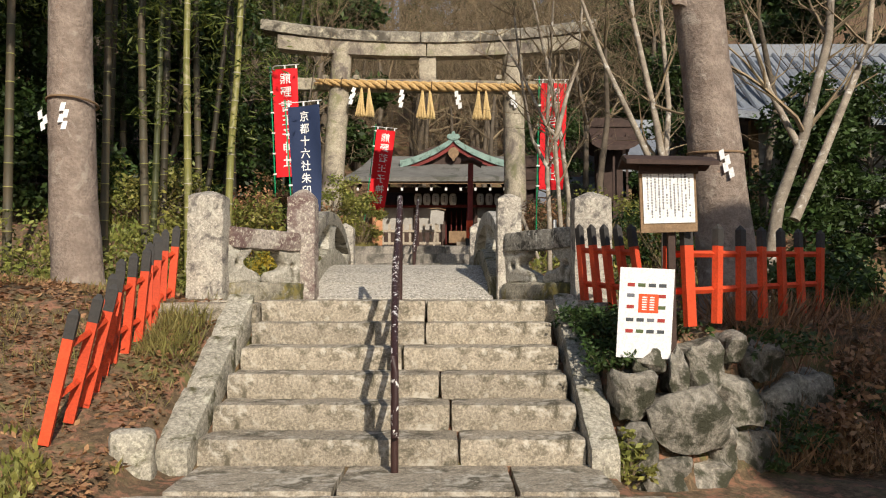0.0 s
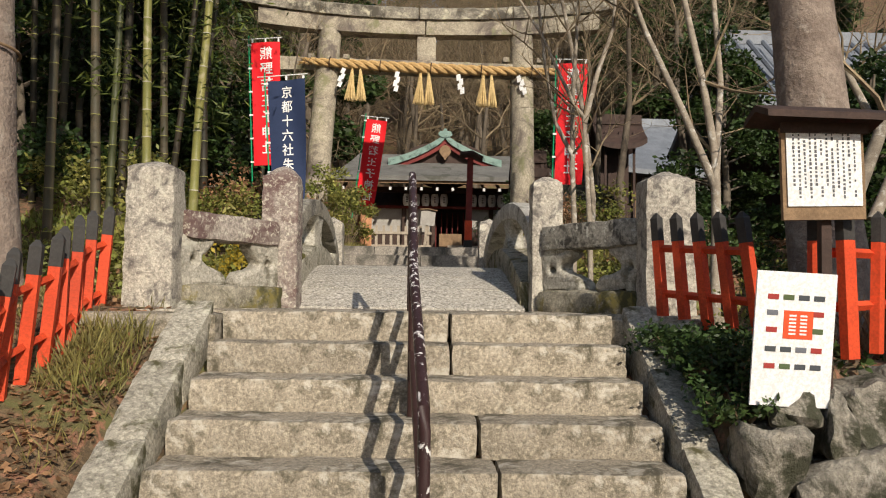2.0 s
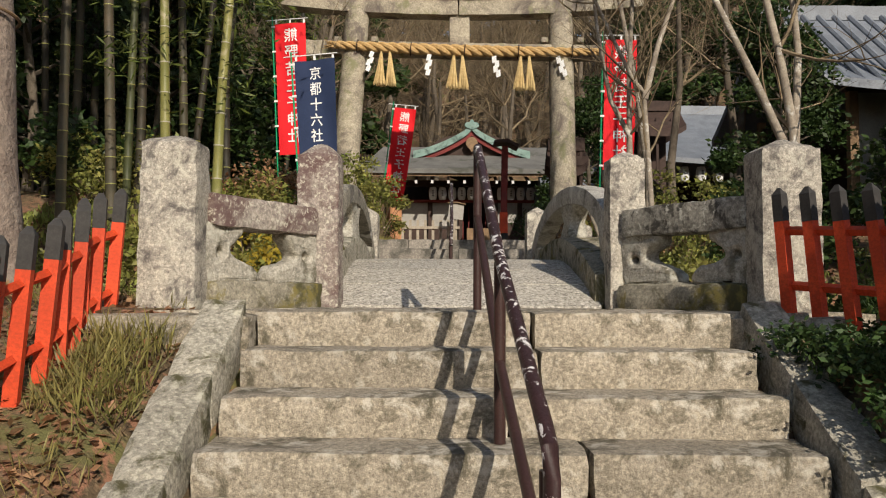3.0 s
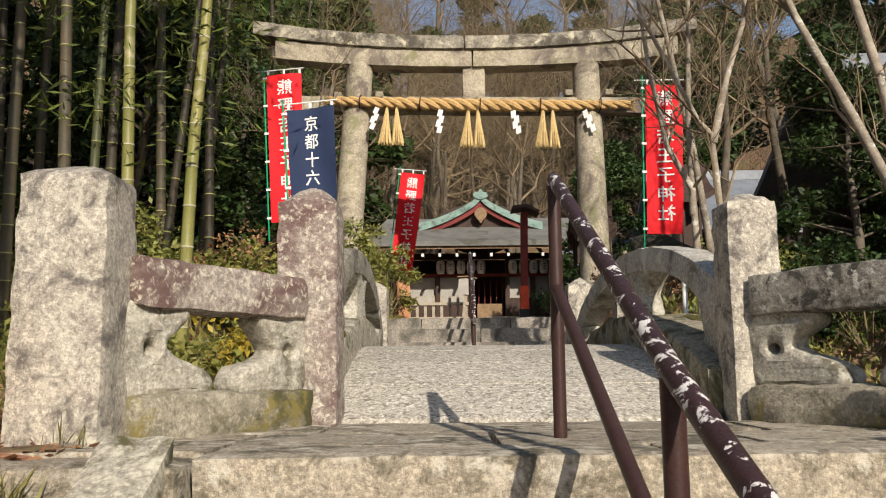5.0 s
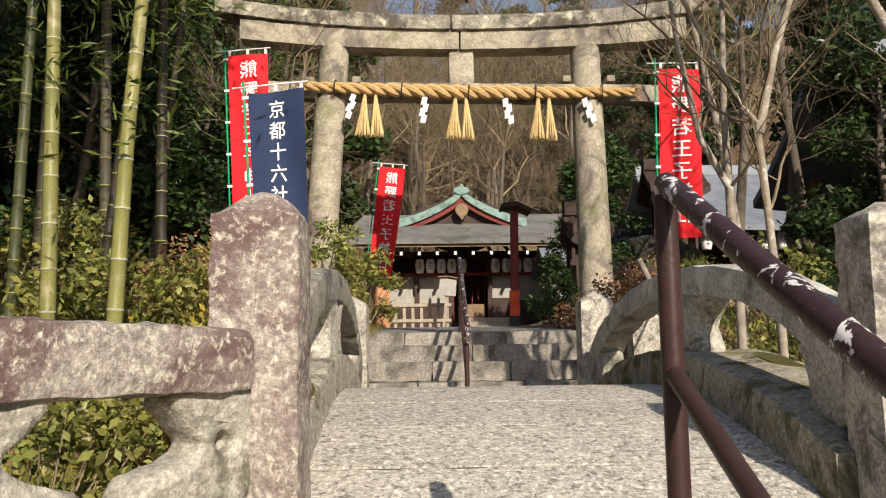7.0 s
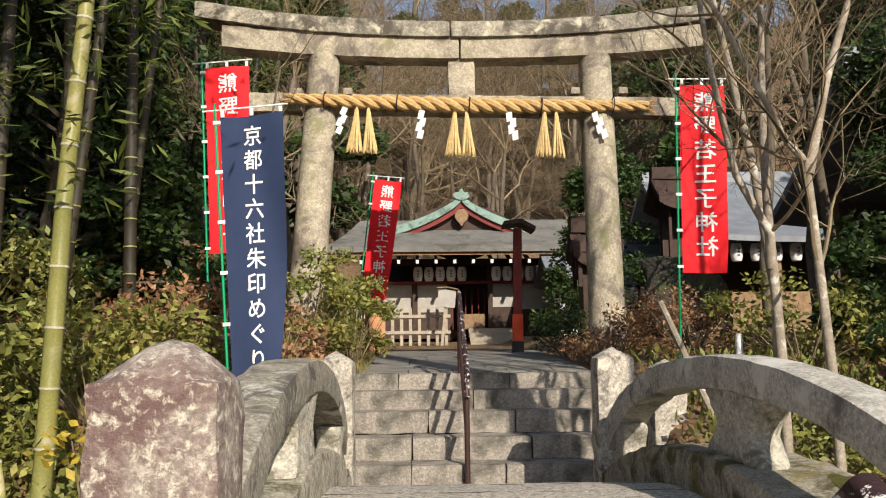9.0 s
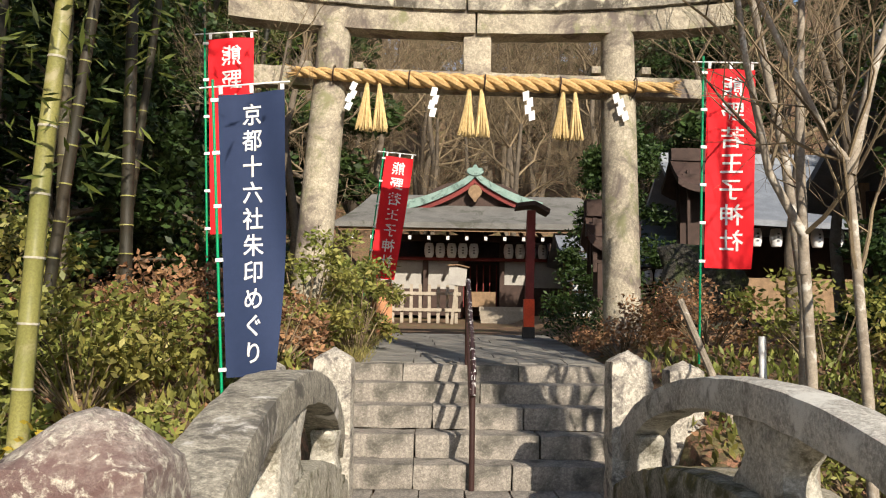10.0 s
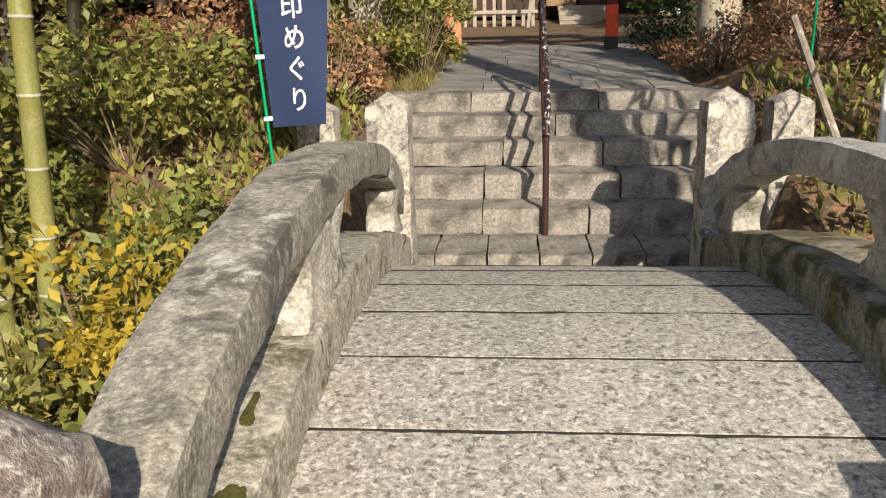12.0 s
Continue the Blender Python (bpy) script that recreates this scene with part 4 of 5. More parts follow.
def limbs(rng, start, direction, length, radius, level, bits, tips, wild=0.35, sides=5, splits=3, up=0.12):
    p, d = Vector(start), Vector(direction).normalized()
    n = 5 if level > 1 else 3
    path, radii = [p.copy()], [radius]
    for k in range(n):
        d = (d + Vector((rng.gauss(0, 1), rng.gauss(0, 1), rng.gauss(0, 0.7))) * wild * 0.4 + Vector((0, 0, up * 0.4))).normalized()
        p = p + d * length / n
        path.append(p.copy())
        radii.append(radius * (1 - 0.55 * (k + 1) / n))
        if level > 0 and k >= 1:
            for _ in range(splits if k == n - 1 else (1 if rng.random() < 0.75 else 2)):
                a = Vector((rng.gauss(0, 1), rng.gauss(0, 1), rng.gauss(0.15, 0.7))).normalized()
                limbs(rng, p, d * 0.75 + a * 0.75, length * rng.uniform(0.5, 0.72), radii[-1] * 0.62, level - 1, bits, tips, wild, 4 if level < 3 else sides, splits, up)
    if level == 0:
        tips.append(p)
    bits.append(tube_data(path, radii, sides if level > 1 else (4 if level == 1 else 3), False))


def bare_tree(x, y, z, stems, label, seed, level=3, mat=M_BARK2, wild=0.35, name="bare_tree", group=""):
    """stems: each a path from the base with a radius; limbs grow along its upper part."""
    t = thing(name, x, y, z, label, "tree", group)
    rng = random.Random(seed)
    bits, tips = [], []
    for path, r0, grow in stems:
        rad = [r0 * (1 - 0.6 * k / (len(path) - 1)) for k in range(len(path))]
        part("trunk", trunk_mesh("trunk", path, rad, mat, 12, 0.05, seed, 4), None, t)
        for k in range(1, len(path)):
            if k == 1 and len(path) > 3:
                continue
            d = (Vector(path[k]) - Vector(path[k - 1])).normalized()
            for _ in range(2 if k < len(path) - 1 else 4):
                a = Vector((rng.gauss(0, 1), rng.gauss(0, 1), rng.gauss(0.2, 0.5))).normalized()
                limbs(rng, path[k], d * 0.6 + a * 0.8, grow * rng.uniform(0.7, 1.1), rad[k] * 0.55, level, bits, tips, wild)
    part("crown", joined("crown", bits, M_TWIG), None, t, "bare winter twigs")
    return t


left_tree = thing("cedar_tree", -3.62, 8.6, 1.15, "big smooth-barked cedar trunk with a rope around it", "tree", "big trunks at the steps")
part("trunk", trunk_mesh("trunk", [(0.0, 0, -0.15), (-0.02, 0, 0.25), (-0.08, 0, 1.0), (-0.14, 0, 2.2), (-0.18, 0, 4.0), (-0.2, 0, 9.0)], [0.34, 0.255, 0.235, 0.215, 0.205, 0.15], M_BARK, 28, 0.07, 2.0), None, left_tree)
part("rope", tube("rope", [(-0.115 + 0.245 * math.cos(a), 0.245 * math.sin(a), 2.02 + 0.03 * math.cos(a + 2)) for a in np.linspace(0, 6.2832, 28)], 0.012, M_WOOD, 6), None, left_tree, "thin straw rope")
# This crown lies above the view, added to cast shade on the bamboo.
rc = random.Random(3)
SHADE_CROWN = []
for k in range(40):
    w, q, h = rc.uniform(0, 6.283), rc.uniform(0.3, 2.7), rc.uniform(6.3, 12.0)
    SHADE_CROWN.append((math.cos(w) * q - 0.3, math.sin(w) * q, h, rc.uniform(0.5, 0.9)))
part("crown", leaves("crown", SHADE_CROWN, 12000, 0.24, M_LEAF_DARK, (1, 1, 0.6), 0.6, 0.45, 71), None, left_tree, "high dark crown out of view, added to shade the grove")
right_tree = thing("cedar_tree", 2.72, 8.35, 1.0, "big cedar trunk with a rope and a shaded foot", "tree", "big trunks at the steps")
part("trunk", trunk_mesh("trunk", [(0.08, 0, -0.1), (0.04, 0, 0.4), (-0.02, 0, 1.2), (-0.10, 0, 2.0), (-0.20, 0, 3.1), (-0.3, 0, 5.0), (-0.4, 0, 9.0)], [0.36, 0.285, 0.26, 0.245, 0.235, 0.21, 0.15], M_BARK, 32, 0.08, 5.0), None, right_tree)
part("rope", tube("rope", [(-0.06 + 0.268 * math.cos(a), 0.268 * math.sin(a), 1.62 + 0.02 * math.sin(a)) for a in np.linspace(0, 6.2832, 28)], 0.012, M_WOOD, 6), None, right_tree, "thin straw rope")
knot = part("knot", rock(5, (0.22, 0.2, 0.26)), M_BARK, right_tree, "sawn-off branch stub", m=pose(-0.42, -0.08, 3.15))
streamer(-3.72, 8.36, 3.12, 4, 0.045, 0.07, 12, "tree rope")
streamer(-3.98, 8.42, 3.05, 3, 0.05, 0.07, -10, "tree rope")
streamer(2.62, 8.06, 2.60, 4, 0.045, 0.075, -10, "tree rope")

bare_tree(2.95, 11.5, 0.6, [([(0, 0, 0), (0.03, 0, 1.6), (0.02, 0, 2.35), (-0.12, 0, 3.2), (-0.35, 0.1, 4.4), (-0.5, 0.2, 6.0)], 0.064, 1.3), ([(0.02, 0, 2.0), (-0.35, 0.05, 2.9), (-0.75, 0.1, 3.8), (-1.1, 0.1, 4.8)], 0.05, 1.1), ([(0.03, 0, 2.2), (0.12, 0.1, 3.2), (0.05, 0.2, 4.6), (0.1, 0.2, 6)], 0.045, 1.0)], "slender bare tree with several pale stems", 3, 2)
bare_tree(4.05, 11.0, 0.9, [([(0, 0, 0), (0.25, 0, 1.5), (0.6, 0, 2.4), (0.95, 0, 3.7), (1.05, 0, 5.2)], 0.092, 1.4), ([(0.45, 0, 1.3), (0.9, 0.1, 2.2), (1.5, 0.1, 3.6), (1.7, 0.2, 5.0)], 0.068, 1.3), ([(0.55, 0, 2.2), (0.2, 0.1, 3.0), (-0.1, 0.1, 4.0)], 0.05, 1.2)], "leaning pale-barked bare tree with forked stems", 5, 2)
bare_tree(1.55, 12.5, 0.55, [([(0, 0, 0), (0.0, 0, 1.7), (-0.03, 0, 2.55), (-0.24, 0, 2.95), (-0.38, 0, 3.7), (-0.5, 0, 4.8)], 0.04, 1.0), ([(-0.03, 0, 2.3), (-0.02, 0.05, 3.2), (0.04, 0.1, 4.2), (0.1, 0.1, 5.2)], 0.035, 0.9)], "thin bare sapling with pale forked stems", 8, 2)
bare_tree(1.68, 12.0, 0.5, [([(0, 0, 0), (-0.03, 0, 1.6), (-0.07, 0, 2.3), (-0.11, 0, 2.98), (-0.22, 0, 3.1), (-0.62, 0, 3.95), (-0.9, 0, 4.4)], 0.035, 1.0), ([(-0.10, 0, 2.9), (0.05, 0, 3.5), (0.24, 0, 4.05), (0.3, 0, 5)], 0.035, 0.9)], "thin bare sapling bending over the railing", 9, 2)
bare_tree(1.95, 13.6, 1.2, [([(0, 0, 0), (0.05, 0, 1.5), (-0.08, 0, 2.6), (-0.3, 0, 3.8), (-0.6, -0.2, 5.0)], 0.05, 1.2)], "thin bare tree beside the red banner", 12, 2)
bare_tree(-3.0, 16.6, 2.3, [([(0, 0, 0), (0.1, 0, 1.2), (0.35, 0, 2.4), (0.5, 0, 3.4)], 0.03, 0.9)], "small bare sapling in the undergrowth", 14, 2, M_DARKBARK)


# ---- bamboo ----
def bamboo_kind(seed, path, r0, mat, name="bamboo", label="", with_leaves=0, group="bamboo grove"):
    t = thing(name, 0, 0, 0, label, "bamboo", group)
    rng = random.Random(seed)
    P = [Vector(p) for p in path]
    ln = sum((b - a).length for a, b in zip(P, P[1:]))
    pts, rad, rings = [], [], []

    def at(s):
        for a, b in zip(P, P[1:]):
            d = (b - a).length
            if s <= d:
                return a.lerp(b, s / d)
            s -= d
        return P[-1]
    s, gap = 0.0, 0.26
    while s < ln:
        r = r0 * (1 - 0.75 * (s / ln) ** 1.3)
        a, b, c = at(max(0, s - 0.012)), at(s), at(min(ln, s + 0.012))
        pts += [a, b, c]
        rad += [r, r * 1.07, r]
        if s > 0.05:
            d = (c - a).normalized() * 0.006
            rings.append(tube_data([b - d, b + d], [r * 1.09, r * 1.09], 10, False))
        s += gap * rng.uniform(0.92, 1.08)
        gap = min(0.42, gap + 0.012)
    part("culm", mesh_of("culm", *tube_data(pts, rad, 10), mat), None, t)
    tagged(part("node_band", joined("node_band", rings, M_NODE if mat == M_BAMBOO else M_BAMBOO), None, t, "pale rings at the joints"), kind="stuff")
    if with_leaves:
        cs = []
        for k in range(26):
            u = rng.uniform(0.24, 1.0)
            p = at(ln * u)
            cs.append((p.x + rng.gauss(0, 0.5), p.y + rng.gauss(0, 0.5), p.z + rng.uniform(-0.3, 0.5), rng.uniform(0.3, 0.7)))
        part("foliage", leaves("foliage", cs, with_leaves, 0.14, M_LEAF_BAMBOO, (1, 1, 0.7), 0.5, 0.16, seed, 0.5), None, t, "narrow drooping leaves")
    return t


bamboo_kind(1, [(-3.62, 12.3, 0.75), (-3.65, 12.3, 2.5), (-3.71, 12.3, 4.7), (-3.70, 12.3, 7.5), (-3.4, 12.2, 11)], 0.062, M_BAMBOO, label="yellow-green bamboo culm with pale rings", with_leaves=900)
bamboo_kind(2, [(-2.98, 11.6, 0.7), (-2.92, 11.6, 1.65), (-2.87, 11.6, 3.3), (-2.80, 11.6, 4.3), (-2.7, 11.6, 7.0), (-2.3, 11.5, 10.5)], 0.056, M_BAMBOO, label="yellow-green bamboo culm leaning beside the bridge", with_leaves=900)
bamboo_kind(3, [(-2.58, 11.0, 0.75), (-2.62, 11.0, 1.4), (-2.65, 11.0, 1.78)], 0.058, M_BAMBOO_OLD_DIM, label="short cut bamboo stump, dry and brown")
bamboo_kind(4, [(-2.86, 11.05, 0.75), (-2.82, 11.0, 1.4), (-2.90, 11.0, 1.95)], 0.045, M_BAMBOO, label="short cut green bamboo culm behind the stump")
# Grove culms take the shade-dimmed colours; only the front culms stay bright.
K1 = bamboo_kind(11, [(0, 0, -0.2), (0.05, 0, 4), (0.25, 0.1, 8), (0.9, 0.2, 12)], 0.055, M_BAMBOO_DIM, label="green bamboo culm with the dark grove's shade in its colour", with_leaves=2300)
K2 = bamboo_kind(12, [(0, 0, -0.2), (-0.1, 0.1, 4), (0.1, 0.3, 8), (0.6, 0.8, 12.5)], 0.065, M_BAMBOO_OLD_DIM, label="brownish old bamboo culm in the grove, shade put into its colour", with_leaves=2300)
K3 = bamboo_kind(13, [(0, 0, -0.2), (0.45, 0, 4), (1.1, 0.1, 8), (2.2, 0.2, 11.5)], 0.05, M_BAMBOO_OLD_DIM, label="leaning brownish bamboo culm darkened for the grove's shade", with_leaves=1200)
rb = random.Random(5)
spots = [(-4.72, 14.0, 0), (-3.95, 14.0, 2), (-4.4, 12.8, 1), (-5.2, 13.2, 1), (-3.75, 15.4, 1), (-4.3, 16.6, 2)]
while len(spots) < 46:
    x, y = rb.uniform(-13, -3.6), rb.uniform(10.5, 25)
    if x > -4.6 and y < 12.6:
        continue
    spots.append((x, y, rb.choice((0, 1, 1, 2, 1))))
kinds = (K1, K2, K3)
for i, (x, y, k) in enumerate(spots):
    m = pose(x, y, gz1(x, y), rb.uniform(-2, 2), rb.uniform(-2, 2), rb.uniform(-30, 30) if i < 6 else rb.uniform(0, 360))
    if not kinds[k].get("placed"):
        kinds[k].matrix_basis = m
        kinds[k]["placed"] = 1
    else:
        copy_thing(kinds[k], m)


# ---- evergreen trees and shrubs ----
def evergreen(seed, h, r, n, mat, trunk_r, low=0.15, size=0.16, label="dark evergreen tree with dense leaves", group="evergreens"):
    t = thing("evergreen_tree", 0, 0, 0, label, "tree", group)
    rng = random.Random(seed)
    bits, cs = [], []
    path = [(0, 0, -0.3)] + [(rng.gauss(0, 0.06) * h * 0.2, rng.gauss(0, 0.06) * h * 0.2, h * u) for u in (0.25, 0.5, 0.75, 0.95)]
    part("trunk", trunk_mesh("trunk", path, [trunk_r * (1 - 0.2 * k) for k in range(5)], M_DARKBARK, 10, 0.06, seed, 3), None, t)
    for k in range(46):
        u = rng.uniform(low, 1.0)
        a = rng.uniform(0, 6.283)
        q = r * (1.05 - 0.75 * u) * rng.uniform(0.45, 1.0)
        c = (math.cos(a) * q, math.sin(a) * q, h * u)
        bits.append(tube_data([(0, 0, h * u * 0.85), (c[0] * 0.6, c[1] * 0.6, h * u * 0.97), c], [0.04, 0.025, 0.012], 4, False))
        cs.append((*c, r * rng.uniform(0.18, 0.34)))
    tagged(part("branchwork", joined("branchwork", bits, M_DARKBARK), None, t), kind="stuff")
    part("crown", leaves("crown", cs, n, size, mat, (1, 1, 0.65), 0.6, 0.5, seed), None, t)
    return t


def place(kind, spots, seed):
    r = random.Random(seed)
    for i, (x, y, s) in enumerate(spots):
        m = pose(x, y, gz1(x, y) - 0.1, 0, 0, r.uniform(0, 360))
        ob = kind if i == 0 else copy_thing(kind, m)
        ob.matrix_basis = m @ Matrix.Scale(s, 4)


E1 = evergreen(1, 6.0, 2.2, 16000, M_LEAF_DARK, 0.12, 0.08, 0.15, "broad evergreen shrub-tree with glossy dark leaves", "glossy evergreens")
# The last seven are dark fill between the culms, added for the grove's shade.
place(E1, [(5.3, 12.6, 0.62), (6.9, 10.6, 0.50), (8.3, 13.2, 0.55), (4.6, 15.8, 0.62), (11.0, 12.0, 0.6), (7.0, 16.2, 0.5), (3.4, 26.5, 0.75), (7.4, 14.8, 0.52), (8.8, 15.1, 0.52), (10.2, 15.3, 0.54), (11.6, 15.5, 0.55), (-5.4, 17.5, 0.85), (-7.0, 16.0, 0.85), (-8.8, 14.2, 0.9), (-6.2, 20.0, 1.0), (-9.6, 17.5, 1.0), (-4.7, 21.0, 0.9), (-11.0, 14.5, 1.0)], 3)
E2 = evergreen(2, 15.0, 3.2, 22000, M_LEAF_DARK, 0.28, 0.22, 0.30, "tall dark cedar behind the shrine", "tall cedars")
far = [(-7, 30, 1.0), (-10, 24, 1.0), (-12.5, 18, 0.95), (-13, 13, 0.9), (-5.5, 37, 1.1), (-15, 28, 1.2), (-9, 44, 1.2), (-14, 38, 1.2), (10, 40, 1.0), (15, 36, 1.1), (17, 28, 1.1), (14, 22, 1.0), (19, 19, 1.1), (14, 55, 1.1), (-1.5, 58, 0.75), (5, 57, 0.8), (9.5, 50, 0.8), (-6.5, 52, 0.9), (2, 70, 0.9), (10, 68, 0.9), (-17, 52, 1.2), (-11, 64, 1.1), (20, 48, 1.2), (-19, 20, 1.2), (24, 34, 1.2), (-20, 70, 1.2), (22, 66, 1.2)]
place(E2, far, 4)
B1 = bare_tree(0, 40, 0, [([(0, 0, -0.3), (0.1, 0, 1.6), (0.3, 0.1, 3.4), (0.1, 0.2, 5.2), (0.2, 0.2, 7.0)], 0.16, 2.6)], "brown bare tree on the hillside", 31, 3, M_DARKBARK, group="hillside trees")
B2 = bare_tree(0, 42, 0, [([(0, 0, -0.3), (-0.2, 0, 1.2), (-0.6, 0.1, 2.6), (-0.5, 0.2, 4.6)], 0.14, 2.5), ([(0, 0, 0.2), (0.4, 0, 1.6), (0.9, -0.1, 3.4), (1.0, 0, 5.0)], 0.12, 2.3)], "brown forked bare tree on the hillside", 33, 3, M_DARKBARK, group="hillside trees")
rh = random.Random(17)
s1, s2 = [], []
for k in range(34):
    x, y = rh.uniform(-9, 12), 38.5 + 20 * (k / 34) + rh.uniform(-1, 1)
    (s1 if k % 2 else s2).append((x, y, rh.uniform(0.8, 1.25)))
for k in range(24):
    (s1 if k % 2 else s2).append((rh.uniform(-8, 12), rh.uniform(44, 58), rh.uniform(1.0, 1.5)))
for k in range(26):
    (s1 if k % 2 else s2).append((rh.uniform(-16, 22), rh.uniform(58, 84), rh.uniform(1.3, 1.9)))
place(B1, s1, 5)
place(B2, s2, 6)
B3 = bare_tree(0, 0, 0, [([(0, 0, -0.3), (0.1, 0, 1.2), (-0.1, 0.1, 2.6), (0.2, 0.2, 4.0)], 0.09, 1.6)], "dark bare tree beside the gate", 35, 3, M_DARKBARK, group="bare trees beside the gate")
place(B3, [(3.3, 19.5, 1.0), (4.6, 18.0, 1.1), (3.0, 16.2, 0.9), (-2.9, 19.5, 1.0), (-4.0, 22.5, 1.1), (5.6, 20.5, 1.2), (-3.3, 27, 1.1), (5.4, 14.2, 1.0)], 7)


def shrub(x, y, r, h, n, mat, label, seed, size=0.07, twigs=26, ratio=0.5):
    z = gz1(x, y)
    t = thing("shrub", x, y, z - 0.05, label, "shrub", "roadside shrubs")
    rng = random.Random(seed)
    bits, cs = [], []
    for k in range(twigs):
        a, q = rng.uniform(0, 6.283), r * math.sqrt(rng.random())
        tip = (math.cos(a) * q, math.sin(a) * q, h * rng.uniform(0.25, 1.0) * (1.05 - 0.4 * q / r))
        bits.append(tube_data([(tip[0] * 0.15, tip[1] * 0.15, 0), (tip[0] * 0.6, tip[1] * 0.6, tip[2] * 0.55), tip], [0.010, 0.007, 0.004], 4, False))
        cs.append((*tip, r * rng.uniform(0.2, 0.38)))
    tagged(part("framework", joined("framework", bits, M_TWIG), None, t), kind="stuff")
    part("leaves", leaves("leaves", cs, n, size, mat, (1, 1, 0.8), 0.7, ratio, seed), None, t)
    return t


SHRUBS = [
    (-2.2, 11.55, 0.5, 1.2, 1500, M_LEAF_YELLOW, "yellow-leaved shrub above the stream", 0.06),
    (-2.3, 11.0, 0.5, 1.35, 1700, M_LEAF_YELLOW, "yellow-leaved shrub beside the bridge", 0.06),
    (-2.25, 9.7, 0.40, 0.55, 900, M_LEAF_SHRUB, "low green shrub beside the bridge", 0.06),
    (-2.75, 10.2, 0.6, 1.0, 1800, M_LEAF_SHRUB, "green shrub with glossy leaves", 0.07),
    (-2.25, 11.2, 0.5, 1.2, 1300, M_LEAF_SHRUB, "green shrub mixed with yellow leaves beside the bridge", 0.06),
    (-2.5, 11.9, 0.55, 1.0, 1700, M_LEAF_SHRUB, "green shrub with a few yellow leaves", 0.07),
    (-2.5, 12.7, 0.6, 1.0, 1700, M_LEAF_SHRUB, "shrub of mixed green and brown leaves", 0.07),
    (-3.4, 13.6, 0.9, 1.1, 2600, M_LEAF_SHRUB, "broad green shrub under the bamboo", 0.08),
    (-4.3, 12.6, 0.9, 1.2, 2600, M_LEAF_SHRUB, "broad green shrub under the bamboo", 0.08),
    (-5.2, 15.0, 1.1, 1.2, 2600, M_LEAF_SHRUB, "broad green shrub under the bamboo", 0.08),
    (-3.2, 14.9, 0.8, 0.9, 2000, M_LEAF_BROWN, "dry brown undergrowth beside the path", 0.07),
    (-2.2, 16.5, 0.6, 1.35, 2600, M_LEAF_SHRUB, "upright green shrub at the foot of the gate", 0.07),
    (-1.75, 17.6, 0.55, 1.55, 2400, M_LEAF_SHRUB, "upright green shrub beside the upper path", 0.07),
    (-1.95, 19.2, 0.55, 1.5, 2200, M_LEAF_SHRUB, "upright green shrub beside the upper path", 0.07),
    (-2.2, 14.8, 0.45, 0.7, 1000, M_LEAF_BROWN, "dry brown undergrowth beside the path", 0.06),
    (1.35, 17.0, 0.5, 0.75, 1400, M_LEAF_BROWN, "brown leafless bush at the gate", 0.05),
    (2.1, 16.2, 0.7, 0.85, 1800, M_LEAF_BROWN, "brown leafless bush at the gate", 0.05),
    (1.25, 19.0, 0.5, 0.8, 1200, M_LEAF_DARK, "dark clipped bush beside the red post", 0.05),
    (1.75, 18.6, 0.6, 0.9, 1400, M_LEAF_DARK, "dark clipped bush beside the path", 0.05),
    (2.9, 15.2, 0.8, 1.0, 1800, M_LEAF_SHRUB, "low green undergrowth under the trees", 0.07),
    (2.2, 13.2, 0.7, 0.8, 1500, M_LEAF_SHRUB, "low green undergrowth beside the bridge", 0.07),
    (1.5, 11.2, 0.45, 0.6, 900, M_LEAF_SHRUB, "low green undergrowth beside the bridge", 0.06),
    (2.4, 10.2, 0.8, 0.9, 1500, M_LEAF_SHRUB, "low green undergrowth beside the bridge", 0.07),
    (3.9, 9.6, 0.9, 1.1, 2200, M_LEAF_DARK, "dark green bush behind the fence", 0.08),
    (3.6, 13.6, 0.9, 1.2, 2200, M_LEAF_DARK, "dark green bush under the trees", 0.08),
    (1.20, 6.75, 0.30, 0.28, 2200, M_LEAF_DARK, "dark trailing plant over the side stones", 0.034),
    (1.28, 6.35, 0.30, 0.26, 2200, M_LEAF_DARK, "dark trailing plant over the side stones", 0.034),
    (1.20, 5.95, 0.24, 0.34, 2000, M_LEAF_DARK, "dark trailing plant over the side stones", 0.034),
    (1.16, 5.55, 0.18, 0.40, 500, M_LEAF_SHRUB, "small weeds growing between the rocks", 0.05),
    (2.9, 6.7, 0.5, 0.6, 1500, M_LEAF_BROWN, "dry brown growth hanging over the bank", 0.06),
    (3.6, 7.0, 0.6, 0.7, 1500, M_LEAF_BROWN, "dry brown growth hanging over the bank", 0.06),
    (2.5, 6.4, 0.35, 0.5, 900, M_LEAF_DARK, "dark ivy on the earth bank", 0.05),
    (1.6, 6.3, 0.3, 0.2, 500, M_LEAF_DARK, "low weeds under the fence", 0.05),
    (2.4, 6.6, 0.45, 0.2, 700, M_LEAF_DARK, "low weeds under the fence", 0.05),
    (3.2, 7.0, 0.5, 0.25, 700, M_LEAF_DARK, "low weeds under the fence", 0.05),
    (-4.6, 10.2, 0.8, 1.1, 1800, M_LEAF_SHRUB, "green bush at the edge of the grove", 0.07),
    (-6.0, 11.5, 1.1, 1.4, 2200, M_LEAF_SHRUB, "green bush at the edge of the grove", 0.08),
    (-5.8, 9.2, 0.8, 0.9, 1400, M_LEAF_BAMBOO, "low bamboo grass at the edge of the grove", 0.10),
    (-4.5, 20.0, 1.2, 1.4, 2200, M_LEAF_BROWN, "dry brown undergrowth beside the path", 0.08),
]
